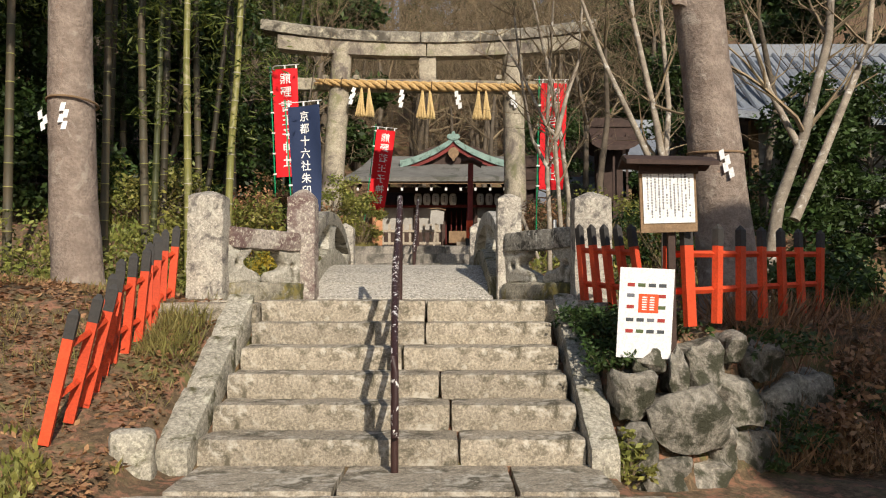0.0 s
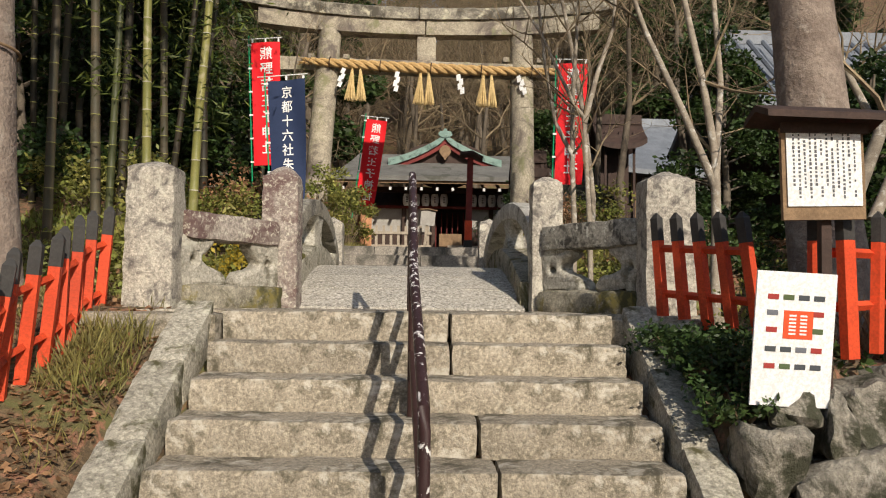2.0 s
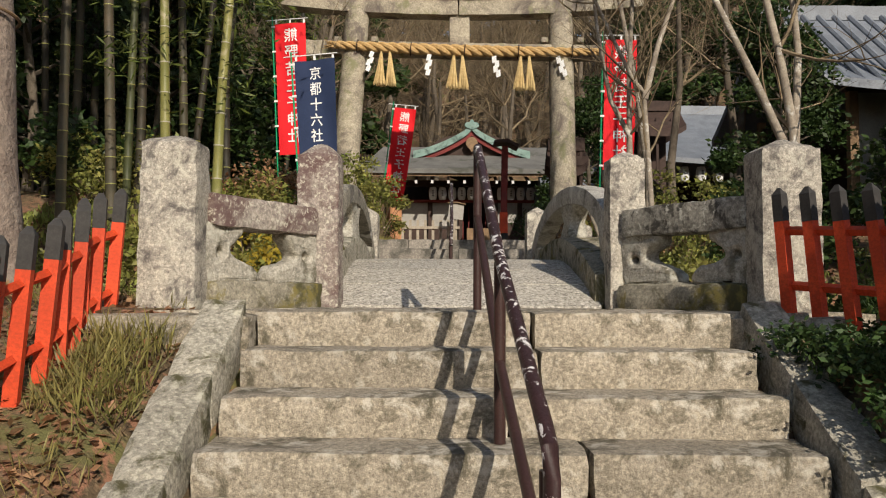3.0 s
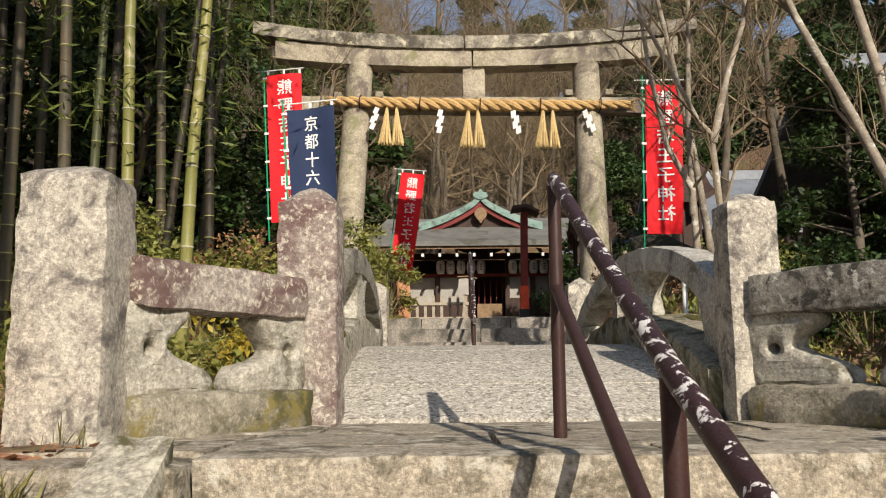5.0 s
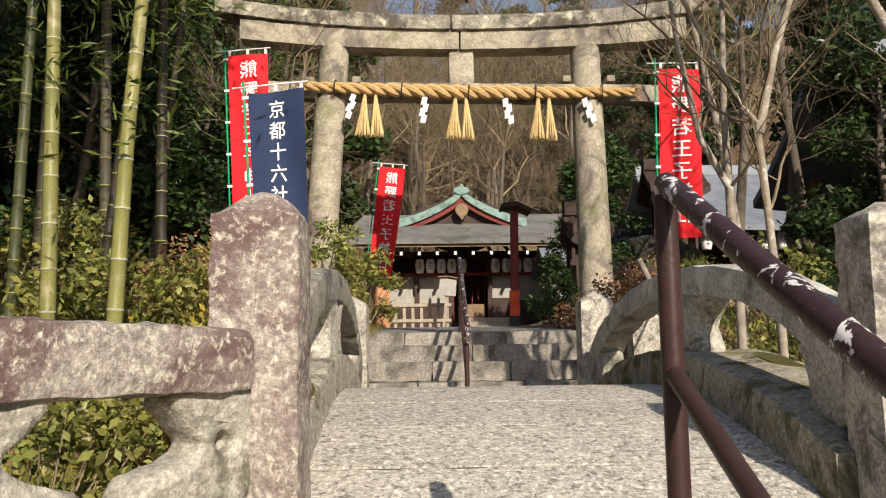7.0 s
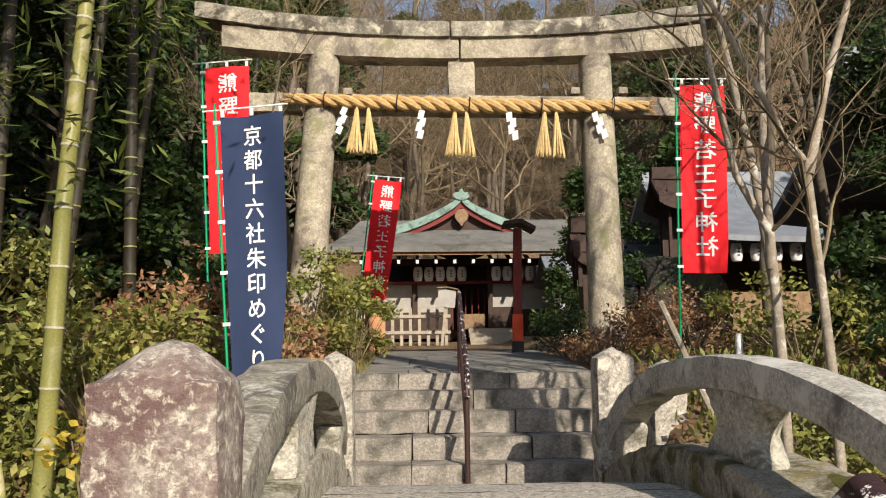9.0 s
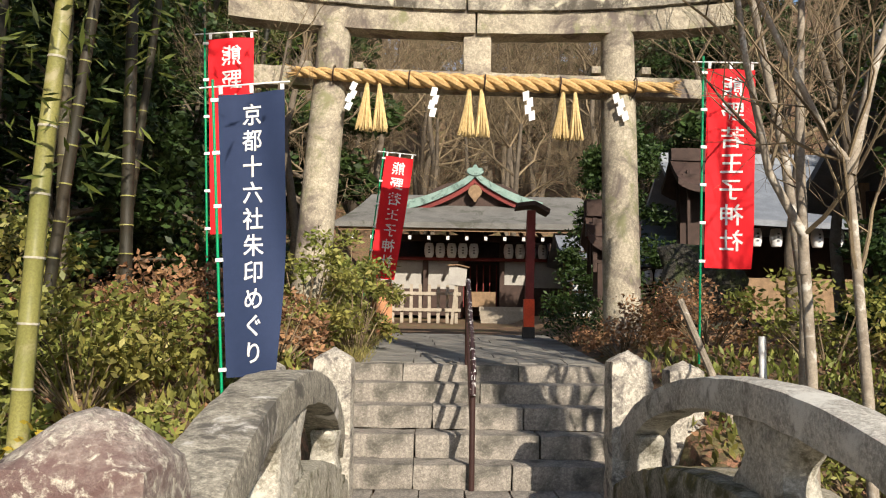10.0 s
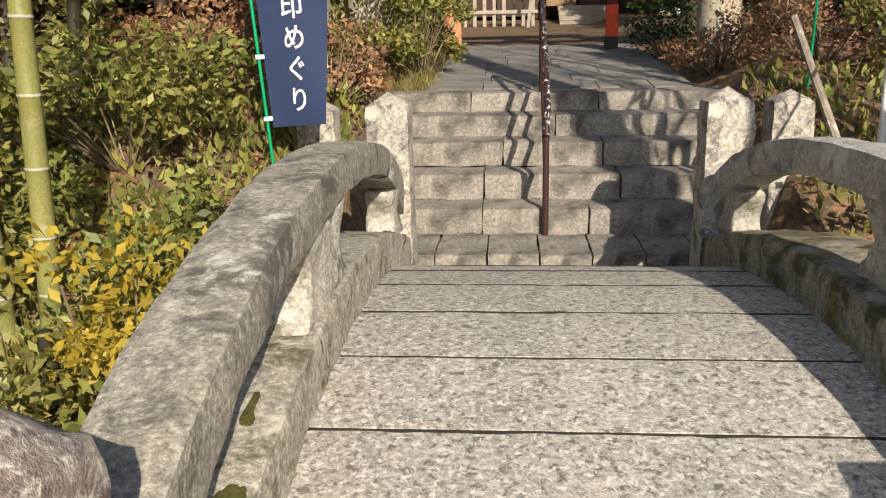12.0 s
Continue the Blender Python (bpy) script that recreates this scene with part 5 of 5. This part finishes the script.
for i, (x, y, r, h, n, mat, label, size) in enumerate(SHRUBS):
    shrub(x, y, r, h, n, mat, label, i + 100, size)


# ---- ground cover ----
def cover(name, mat, count, x0, x1, y0, y1, size, label, seed, upright, ratio, keep=lambda x, y: True):
    r = np.random.default_rng(seed)
    xs, ys = r.uniform(x0, x1, count), r.uniform(y0, y1, count)
    ok = np.array([keep(a, b) for a, b in zip(xs, ys)])
    xs, ys = xs[ok], ys[ok]
    zs = ground_z(xs, ys) + 0.01
    d = r.normal(size=(len(xs), 3)) * np.array([1, 1, 0.25])
    if upright:
        d = r.normal(size=(len(xs), 3)) * np.array([0.45, 0.45, 0.1]) + np.array([0, 0, 1.0])
    else:
        d[:, 2] = np.abs(d[:, 2])
    d /= np.linalg.norm(d, axis=1, keepdims=True)
    s = np.cross(d, r.normal(size=(len(xs), 3)) * np.array([1, 1, 0.3]) + np.array([0, 0, 0.0 if upright else 2.0]))
    s /= np.linalg.norm(s, axis=1, keepdims=True)
    p = np.stack([xs, ys, zs], -1)
    ln = size * r.uniform(0.5, 1.3, (len(xs), 1))
    v = np.stack([p - s * ln * ratio * 0.3 * upright, p + d * ln * 0.5 + s * ln * ratio * 0.5, p + d * ln, p + d * ln * 0.5 - s * ln * ratio * 0.5], axis=1).reshape(-1, 3)
    me = mesh_of(name, v, [(4 * k, 4 * k + 1, 4 * k + 2, 4 * k + 3) for k in range(len(xs))], mat, False)
    return tagged(new(name, me), label, "ground cover", kind="stuff")


def bank(x, y):
    return x < -1.86 or x > 1.15


patch = lambda x, y: bank(x, y) and noise.noise(Vector((x * 1.6, y * 1.6, 4.0))) > -0.02
cover("dry_leaves", M_LEAF_BROWN, 16000, -5.0, -1.8, 3.2, 8.8, 0.055, "fallen brown leaves on the bank", 1, 0, 0.6, bank)
cover("dry_grass", M_GRASS, 9000, -4.6, -1.82, 3.4, 8.4, 0.10, "thin winter grass on the bank", 2, 1, 0.06, patch)
cover("dry_grass", M_GRASS, 800, -2.25, -1.82, 6.3, 7.0, 0.15, "tuft of long grass beside the side stones", 3, 1, 0.05, bank)
cover("green_weeds", M_LEAF_SHRUB, 2500, -2.9, -1.82, 3.6, 5.3, 0.07, "low green weeds at the foot of the bank", 4, 1, 0.5, patch)
cover("dry_leaves", M_LEAF_BROWN, 6000, 1.1, 6, 6.2, 9.5, 0.06, "fallen brown leaves behind the fence", 5, 0, 0.6, bank)
cover("dry_leaves", M_LEAF_BROWN, 9000, -6, -1.75, 9, 20, 0.08, "fallen leaves under the bamboo", 6, 0, 0.6, bank)
cover("dry_leaves", M_LEAF_BROWN, 7000, 1.2, 6, 9.5, 21, 0.08, "fallen leaves under the trees", 7, 0, 0.6, bank)
cover("dry_grass", M_GRASS, 5000, -2.6, -1.5, 15.6, 21, 0.12, "dry straw-coloured grass beside the path", 8, 1, 0.06)
cover("green_weeds", M_LEAF_SHRUB, 9000, -6, -1.9, 9.2, 15, 0.12, "green undergrowth on the stream bank", 9, 1, 0.4, bank)
cover("green_weeds", M_LEAF_SHRUB, 6000, 1.2, 5, 9.2, 15.5, 0.11, "green undergrowth on the stream bank", 10, 1, 0.4, bank)
cover("dry_roots", M_LEAF_BROWN, 2600, 2.2, 4.4, 6.2, 7.4, 0.35, "dry grass hanging over the rocks", 12, 1, 0.03)


M_MOSS = material("moss", (0.13, 0.115, 0.025), (0.075, 0.075, 0.018), 30, 1.0, bump=1.0, fine=160)
for i, (x, y, w, d) in enumerate(((-1.40, 9.50, 0.08, 0.24), (-1.42, 9.95, 0.05, 0.14), (-1.42, 10.5, 0.04, 0.10), (0.80, 10.05, 0.12, 0.42), (0.78, 11.3, 0.10, 0.30), (-1.43, 12.6, 0.06, 0.26), (0.80, 9.5, 0.09, 0.3))):
    bm = rock(60 + i, (w * 1.6, d * 1.6, 0.05))
    ob = part("moss_cushion", bm, M_MOSS)
    ob.matrix_basis = pose(x, y, 1.2 + 0.605 - 0.085 * (y - YC) ** 2, math.degrees(math.atan(-0.17 * (y - YC))))
    tagged(ob, "cushion of brownish green moss on the kerb", "moss", "moss cushions")


# ---- shrine hall ----
SY = 33.0
hall = thing("shrine_hall", 0.4, SY, 2.85, "old wooden shrine hall with a copper gable and paper lanterns", "shrine")


def hp(x, y, z):
    return (x - 0.4, y - SY, z - 2.85)


def slab(name, pts, thick, mat, parent, label=""):
    """A sheet over four corners, with thickness, cut for a soft curve."""
    a, b, c, d = [Vector(p) for p in pts]
    n = 14
    v, f = [], []
    for s in (0, 1):
        for j in range(n + 1):
            for i in range(n + 1):
                p = a.lerp(b, i / n).lerp(d.lerp(c, i / n), j / n)
                u = j / n
                p.z -= 0.08 * math.sin(math.pi * u) + s * thick
                v.append(p)
    m = (n + 1) ** 2
    for j in range(n):
        for i in range(n):
            q = (j * (n + 1) + i, j * (n + 1) + i + 1, (j + 1) * (n + 1) + i + 1, (j + 1) * (n + 1) + i)
            f += [q, tuple(k + m for k in q[::-1])]
    rim = [i for i in range(n + 1)] + [k * (n + 1) + n for k in range(1, n + 1)] + [n * (n + 1) + i for i in range(n - 1, -1, -1)] + [k * (n + 1) for k in range(n - 1, 0, -1)]
    for p, q in zip(rim, rim[1:] + rim[:1]):
        f.append((q, p, p + m, q + m))
    return part(name, mesh_of(name, v, f, mat), None, parent, label)


slab("lower_roof", [hp(-3.6, SY - 1.9, 5.50), hp(4.6, SY - 1.9, 5.50), hp(3.8, SY + 1.2, 6.75), hp(-2.8, SY + 1.2, 6.75)], 0.16, M_ROOF, hall, "grey bark-shingled roof with layered eaves")
slab("eave_layer", [hp(-3.5, SY - 1.8, 5.36), hp(4.5, SY - 1.8, 5.36), hp(3.8, SY + 1.0, 6.3), hp(-2.8, SY + 1.0, 6.3)], 0.10, M_WOOD, hall)


def gable_arm(side):
    v, f = [], []
    n = 16
    for k in range(n + 1):
        u = k / n
        x = 0.4 + side * 2.05 * u
        z = 7.36 - 1.08 * u ** 0.72 + 0.10 * u ** 4
        w = 0.22 + 0.05 * u
        for yy in (SY - 0.15, SY + 4):
            for dz in (0, -w):
                v.append(hp(x, yy, z + dz))
    for k in range(n):
        o, q = 4 * k, 4 * k + 4
        f += [(o, q, q + 2, o + 2), (o + 1, o + 3, q + 3, q + 1), (o, o + 1, q + 1, q), (o + 2, q + 2, q + 3, o + 3)]
    return part("gable_roof", mesh_of("gable_roof", v, f, M_COPPER), None, hall, "verdigris copper gable roof")


def gable_board(side):
    v, f = [], []
    n = 16
    for k in range(n + 1):
        u = k / n
        x = 0.4 + side * 1.75 * u
        z = 7.12 - 0.98 * u ** 0.74 + 0.08 * u ** 4
        for yy in (SY - 0.05, SY + 0.05):
            for dz in (0, -0.17):
                v.append(hp(x, yy, z + dz))
    for k in range(n):
        o, q = 4 * k, 4 * k + 4
        f += [(o, q, q + 2, o + 2), (o + 1, o + 3, q + 3, q + 1), (o, o + 1, q + 1, q), (o + 2, q + 2, q + 3, o + 3)]
    return part("bargeboard", mesh_of("bargeboard", v, f, M_REDWOOD), None, hall, "dull red curved bargeboard")


for side in (-1, 1):
    gable_arm(side)
    gable_board(side)
part("gable_panel", plate("gable_panel", [(-1.5, 0), (0, 0.86), (1.5, 0)], [], 0.1, M_DARKWOOD, 0.01), None, hall, m=pose(*hp(0.4, SY + 0.25, 6.2)))
part("gable_ornament", plate("gable_ornament", [(-0.22, 0.15), (-0.28, 0.35), (0, 0.6), (0.28, 0.35), (0.22, 0.15), (0.08, 0.0), (0, -0.12), (-0.08, 0.0)], [], 0.1, M_WOOD, 0.02), None, hall, "carved pendant", m=pose(*hp(0.4, SY - 0.12, 6.45)) @ Matrix.Scale(0.7, 4))
part("ridge_end", plate("ridge_end", [(-0.36, 0), (-0.3, 0.28), (-0.14, 0.3), (0, 0.5), (0.14, 0.3), (0.3, 0.28), (0.36, 0)], [], 0.16, M_COPPER, 0.02), None, hall, "copper ridge ornament", m=pose(*hp(0.4, SY - 0.12, 7.24)) @ Matrix.Diagonal((0.62, 1, 0.5, 1)))
part("floor", block("floor", (6.6, 4.0, 0.25), M_DARKWOOD, 0.5, 0.01, 0), None, hall, m=pose(*hp(0.4, SY + 2.0, 3.05)))
for x in (-2.5, -1.05, 0.02, 1.25, 2.1, 3.3):
    part("pillar", block("pillar", (0.15, 0.15, 2.5), M_DARKWOOD, 0.4, 0.01, 0), None, hall, m=pose(*hp(x, SY, 4.1)))
for x, w, z, h in ((-1.78, 1.28, 4.15, 0.85), (-0.52, 0.9, 4.15, 0.85), (1.66, 0.72, 4.25, 0.75), (2.7, 1.05, 4.2, 0.8)):
    part("wall_panel", block("wall_panel", (w, 0.06, h), M_PLASTER, 0.4, 0.005, 0), None, hall, "white plaster panel with the eaves' shade in its colour", m=pose(*hp(x, SY + 0.12, z)))
    part("wainscot", block("wainscot", (w, 0.07, z - h / 2 - 2.95), M_DARKWOOD, 0.4, 0.005, 0), None, hall, "dark boarded lower wall", m=pose(*hp(x, SY + 0.11, (z - h / 2 + 2.95) / 2)))
part("back_wall", block("back_wall", (6.4, 0.1, 2.7), M_DARKWOOD, 0.5, 0.005, 0), None, hall, m=pose(*hp(0.4, SY + 3.2, 4.2)))
for x in (-2.6, 3.4):
    part("side_wall", block("side_wall", (0.1, 3.2, 2.7), M_DARKWOOD, 0.5, 0.005, 0), None, hall, m=pose(*hp(x, SY + 1.7, 4.2)))
part("head_beam", block("head_beam", (6.2, 0.16, 0.2), M_DARKWOOD, 0.5, 0.01, 0), None, hall, m=pose(*hp(0.4, SY - 0.02, 5.25)))
part("tie_beam", block("tie_beam", (6.0, 0.10, 0.1), M_REDWOOD, 0.5, 0.01, 0), None, hall, m=pose(*hp(0.4, SY - 0.05, 4.62)))
for k in range(14):
    x = -3.1 + 0.535 * k
    r = part("rafter", block("rafter", (0.08, 2.0, 0.10), M_DARKWOOD, 0.4, 0.005, 0), None, hall, m=pose(*hp(x, SY - 0.80, 5.35), 16))
    part("rafter_tip", block("rafter_tip", (0.085, 0.02, 0.105), M_WHITE, 0.1, 0.003, 0), None, r, "white-painted rafter end", m=pose(0, -1.012, 0))
for i in range(6):
    for x, w, h, z in ((0.62, 0.03, 1.3, 3.85),):
        part("lattice_bar", block("lattice_bar", (w, 0.03, h), M_REDWOOD, 0.4, 0.003, 0), None, hall, m=pose(*hp(0.12 + i * 0.2, SY + 0.5, z)))
for k in range(4):
    part("step", block("step", (1.5, 0.32, 0.13), M_PALEWOOD, 0.3, 0.01, 0.003), None, hall, m=pose(*hp(1.25, SY - 2.2 + k * 0.32, 2.72 + 0.13 * k)))
part("offering_box", block("offering_box", (0.8, 0.4, 0.45), M_WOOD, 0.2, 0.01, 0), None, hall, m=pose(*hp(0.62, SY - 0.5, 3.4)))


def lantern_mesh():
    pts, rad = [], []
    for k in range(15):
        u = k / 14
        pts.append((0, 0, 0.42 * (u - 0.5)))
        rad.append(0.06 + 0.085 * math.sin(math.pi * (0.12 + 0.76 * u)) ** 0.6 + (0.003 if k % 2 else 0))
    return mesh_of("shade", *tube_data(pts, rad, 14), M_PAPER)


LM = lantern_mesh()
CAP = tube("cap", [(0, 0, 0.19), (0, 0, 0.235)], 0.085, M_BLACK, 14)
BARS = joined("mark", [([(-0.03, -0.150, z - 0.02), (0.03, -0.150, z - 0.02), (0.03, -0.150, z + 0.02), (-0.03, -0.150, z + 0.02)], [(0, 1, 2, 3)]) for z in (-0.08, 0.0, 0.08)], M_INK)


def lantern(x, y, z, label, group):
    t = thing("paper_lantern", x, y, z, label, "lantern", group)
    part("shade", LM, None, t)
    part("cap", CAP, None, t, "black rim")
    tagged(part("mark", BARS, None, t, "dark brushed mark"), kind="stuff")
    part("cord", tube("cord", [(0, 0, 0.23), (0, 0, 0.42)], 0.008, M_BLACK, 5), None, t)


for x in (-0.95, -0.62, -0.28, 0.05, 0.38, 1.42, 1.76, 2.1, 2.44):
    lantern(x, SY - 0.28, 4.86, "white paper lantern hanging under the hall's eaves", "lanterns of the hall")

fence2 = thing("low_fence", -1.6, 30.0, gz1(-1.6, 30), "pale weathered wooden fence before the hall", "fence")
for k in range(10):
    part("post", block("post", (0.09, 0.07, 1.05), M_PALEWOOD, 0.3, 0.01, 0.003), None, fence2, m=pose(-0.75 + 0.24 * k, 0, 0.5))
for z in (0.35, 0.78):
    part("rail", block("rail", (2.4, 0.05, 0.09), M_PALEWOOD, 0.3, 0.008, 0.003), None, fence2, m=pose(0.33, -0.065, z))
sign = thing("wooden_sign", -0.22, 29.0, gz1(-0.2, 29), "white-faced wooden sign leaning on a post", "sign")
part("post", block("post", (0.08, 0.06, 1.3), M_PALEWOOD, 0.3, 0.008, 0.003), None, sign, m=pose(-0.05, 0.04, 0.6, 0, 6))
part("board", block("board", (0.46, 0.04, 0.46), M_PLASTER, 0.3, 0.005, 0), None, sign, "blank white board", m=pose(0.02, -0.02, 1.22, 0, 5))
part("roof", block("roof", (0.56, 0.2, 0.03), M_WOOD, 0.14, 0.006, 0, lambda x, y, z: (x, y, z + 0.08 * (0.5 - abs(x) / 0.56))), None, sign, m=pose(0.04, -0.02, 1.47, 0, 5))
lamp_post = thing("red_lantern_post", 0.63, 20.0, 2.25, "tall faded vermilion wooden post with a roofed lantern box", "post")
part("post", block("post", (0.13, 0.13, 2.05), M_REDWOOD, 0.2, 0.01, 0.003), None, lamp_post, m=pose(0, 0, 1.02, 0, 1))
part("sleeve", block("sleeve", (0.16, 0.16, 0.42), M_RED, 0.2, 0.01, 0.003), None, lamp_post, "brighter vermilion sleeve", m=pose(-0.01, 0, 0.50))
part("foot", block("foot", (0.18, 0.18, 0.35), M_BLACK, 0.2, 0.01, 0.003), None, lamp_post, "black painted foot", m=pose(-0.015, 0, 0.12))
part("roof", block("roof", (0.50, 0.5, 0.07), M_DARKWOOD, 0.12, 0.01, 0.003, lambda x, y, z: (x, y, z + 0.16 * (0.5 - abs(x) / 0.5))), None, lamp_post, "dark gabled roof", m=pose(0.03, 0, 2.05, 0, 10))
stone_pillar = part("stone_marker", block("stone_marker", (0.23, 0.2, 1.75), M_POST, 0.08, 0.015, 0.006, seed=3.3), None)
stone_pillar.matrix_basis = pose(-2.61, 16.4, 3.18)
tagged(stone_pillar, "pale upright stone marker with carved writing", "stone marker")
for k in range(8):
    part("carved_mark", block("carved_mark", (0.10, 0.008, 0.09), M_FAR_STEP, 0.2, 0.003, 0), None, stone_pillar, m=pose(0, -0.104, 0.7 - 0.17 * k, 0, (k * 37) % 20 - 10))
marker_text = thing("planter_box", -1.60, 20.5, gz1(-1.6, 20.5), "salmon-coloured upright wooden box beside the path", "box")
part("body", block("body", (0.26, 0.26, 0.85), material("salmon_wood", (0.62, 0.30, 0.15), (0.50, 0.24, 0.12), 5, 0.8, bump=0.2), 0.2, 0.012, 0.003), None, marker_text, m=pose(0, 0, 0.42, 0, 0, 20))
part("lid", block("lid", (0.24, 0.24, 0.04), M_WOOD, 0.2, 0.01, 0.003), None, marker_text, m=pose(0, 0, 0.87, 0, 0, 20))
# The boulder's near-black colour holds the shade that it stands in.
boulder = part("boulder", rock(44, (1.7, 1.0, 1.5)), material("shade_toned_mossy_rock", (0.075, 0.068, 0.055), (0.04, 0.038, 0.03), 4, 0.95, bump=1.0, fine=40, stain=(0.06, 0.07, 0.03), stain_scale=3, stain_at=0.55, depth=0.03))
boulder.matrix_basis = pose(3.1, 19.3, 3.05)
tagged(boulder, "big mossy boulder behind the banner, shade put into its dark colour", "boulder")
prop = part("wooden_prop", tube("wooden_prop", [(1.22, 14.2, 2.75), (1.62, 13.9, 1.6)], [0.028, 0.034], M_BARK2, 8), None)
tagged(prop, "pale wooden pole leaning beside the steps", "pole")
stub = part("pipe_stub", tube("pipe_stub", [(1.82, 14.0, 1.5), (1.82, 14.0, 2.46)], 0.03, M_WHITE, 10), None)
tagged(stub, "pale grey pipe standing in the shrubs", "pipe")


# ---- side hall on the right, gate roof, tiled house ----
def roofed_hall(name, x, y, z, w, d, wall, rise, label, mat, rz=0, open_front=True, over=0.8, wood=M_WOOD):
    t = thing(name, x, y, z, label, "building", rz=rz)
    zt = wall + rise
    for s in (-1, 1):
        v, f = [], []
        n, m = 12, 12
        for k in range(2):
            for j in range(n + 1):
                for i in range(m + 1):
                    u = j / n
                    px = (i / m - 0.5) * (w + 2 * over)
                    py = s * (d / 2 + over) * (1 - u)
                    pz = wall - 0.25 + (rise + 0.25) * (0.75 * u + 0.25 * u * u) + 0.18 * abs(2 * i / m - 1) ** 3 * (1 - u) - 0.14 * k
                    v.append((px, py, pz))
        q0 = (n + 1) * (m + 1)
        for j in range(n):
            for i in range(m):
                q = (j * (m + 1) + i, j * (m + 1) + i + 1, (j + 1) * (m + 1) + i + 1, (j + 1) * (m + 1) + i)
                q = q if s < 0 else q[::-1]
                f += [q, tuple(k + q0 for k in q[::-1])]
        for i in range(m):
            f.append((i + 1, i, i + q0, i + 1 + q0) if s < 0 else (i, i + 1, i + 1 + q0, i + q0))
        for j in range(n):
            for i in (0, m):
                a, b = j * (m + 1) + i, (j + 1) * (m + 1) + i
                f.append((a, b, b + q0, a + q0))
        part("roof", mesh_of("roof", v, f, mat), None, t)
    part("ridge", block("ridge", (w + 2 * over, 0.28, 0.30), mat, 0.4, 0.04, 0.01), None, t, m=pose(0, 0, zt + 0.05))
    nx = max(2, int(w / 1.6))
    for i in range(nx + 1):
        for s in (-1, 1):
            part("pillar", block("pillar", (0.15 if w > 1 else 0.07, 0.15 if w > 1 else 0.07, wall + 0.3), wood, 0.5, 0.01, 0), None, t, m=pose((i / nx - 0.5) * w, s * d / 2, wall / 2))
    part("back_wall", block("back_wall", (w, 0.1, wall), M_DARKWOOD, 0.5, 0.005, 0), None, t, m=pose(0, d / 2 - 0.1, wall / 2))
    part("front_wall", block("front_wall", (w, 0.08, wall * (0.4 if open_front else 1.0)), M_PLASTER if not open_front else wood, 0.5, 0.005, 0), None, t, m=pose(0, -d / 2 + 0.12, wall * (0.2 if open_front else 0.5)))
    part("head_beam", block("head_beam", (w + 0.3, 0.14, 0.2), M_DARKWOOD, 0.5, 0.01, 0), None, t, m=pose(0, -d / 2 - 0.02, wall - 0.05))
    return t


roofed_hall("side_hall", 9.6, 29.5, 2.85, 7.4, 4.5, 2.45, 1.75, "long wooden worship hall with a grey-blue roof and lanterns", M_TILE)
for k in range(13):
    lantern(6.2 + k * 0.48, 27.0, 4.75, "white paper lantern hanging in a row under the side hall", "lanterns of the side hall")
roofed_hall("corridor", 4.6, 31.5, 2.75, 3.0, 2.0, 1.9, 0.7, "low roofed corridor hung with white lanterns", M_TILE, over=0.5)
for k in range(9):
    lantern(2.9 + k * 0.34, 30.2, 4.0, "white paper lantern in a row under the corridor roof", "lanterns of the corridor")
roofed_hall("gate_roof", 5.1, 26.0, 2.7, 0.8, 0.8, 3.2, 0.5, "small gate with a brown shingled roof", M_DARKWOOD, over=0.3, wood=M_DARKWOOD)
tiled = roofed_hall("tiled_house", 9.6, 18.8, 1.8, 7.0, 4.0, 3.0, 1.75, "house with a diagonal grey tiled roof behind the trees", M_TILE, open_front=False)
ROW = mesh_of("cover_tile", *tube_data([(0, 0, 0), (0, 2.75 * 0.86, 1.82)], [0.05, 0.05], 6), M_TILE)
for k in range(30):
    part("cover_tile", ROW, None, tiled, m=pose(-4.2 + 0.29 * k, -2.78, 2.80))
hut = roofed_hall("small_shrine", 1.95, 20.6, 3.55, 0.55, 0.5, 0.55, 0.28, "small dark wooden shrine box on a stand", M_DARKWOOD, over=0.12, wood=M_DARKWOOD)
part("stand", block("stand", (0.45, 0.4, 1.2), M_DARKWOOD, 0.3, 0.01, 0), None, hut, m=pose(0, 0, -0.6))
notice = thing("votive_rack", 3.7, 29.6, 2.7, "rack of white paper fortunes and plaques", "rack")
part("frame", block("frame", (1.9, 0.08, 1.1), M_WOOD, 0.3, 0.01, 0), None, notice, m=pose(0, 0, 0.55))
for i in range(9):
    for j in range(4):
        part("paper_slip", block("paper_slip", (0.15, 0.012, 0.17), M_PAPER, 0.2, 0.003, 0), None, notice, m=pose(-0.8 + 0.2 * i, -0.055, 0.28 + 0.22 * j, 0, (i * 7 + j * 5) % 9 - 4))

# unseen house added behind the walker, so that its shade falls on the right bank
house = thing("neighbour_house", 11.15, -5.03, -0.6, "unseen plain plastered house, added to shade the right bank", "house", rz=19)
part("wall", block("wall", (9.0, 7.0, 8.6), M_PLASTER, 1.0, 0.02, 0.0), None, house, m=pose(0, 0, 4.3))
part("roof", block("roof", (9.8, 7.8, 0.3), M_TILE, 1.0, 0.05, 0.0, lambda x, y, z: (x, y, z + 1.6 * (0.5 - abs(y) / 7.8) * 2)), None, house, m=pose(0, 0, 8.7))
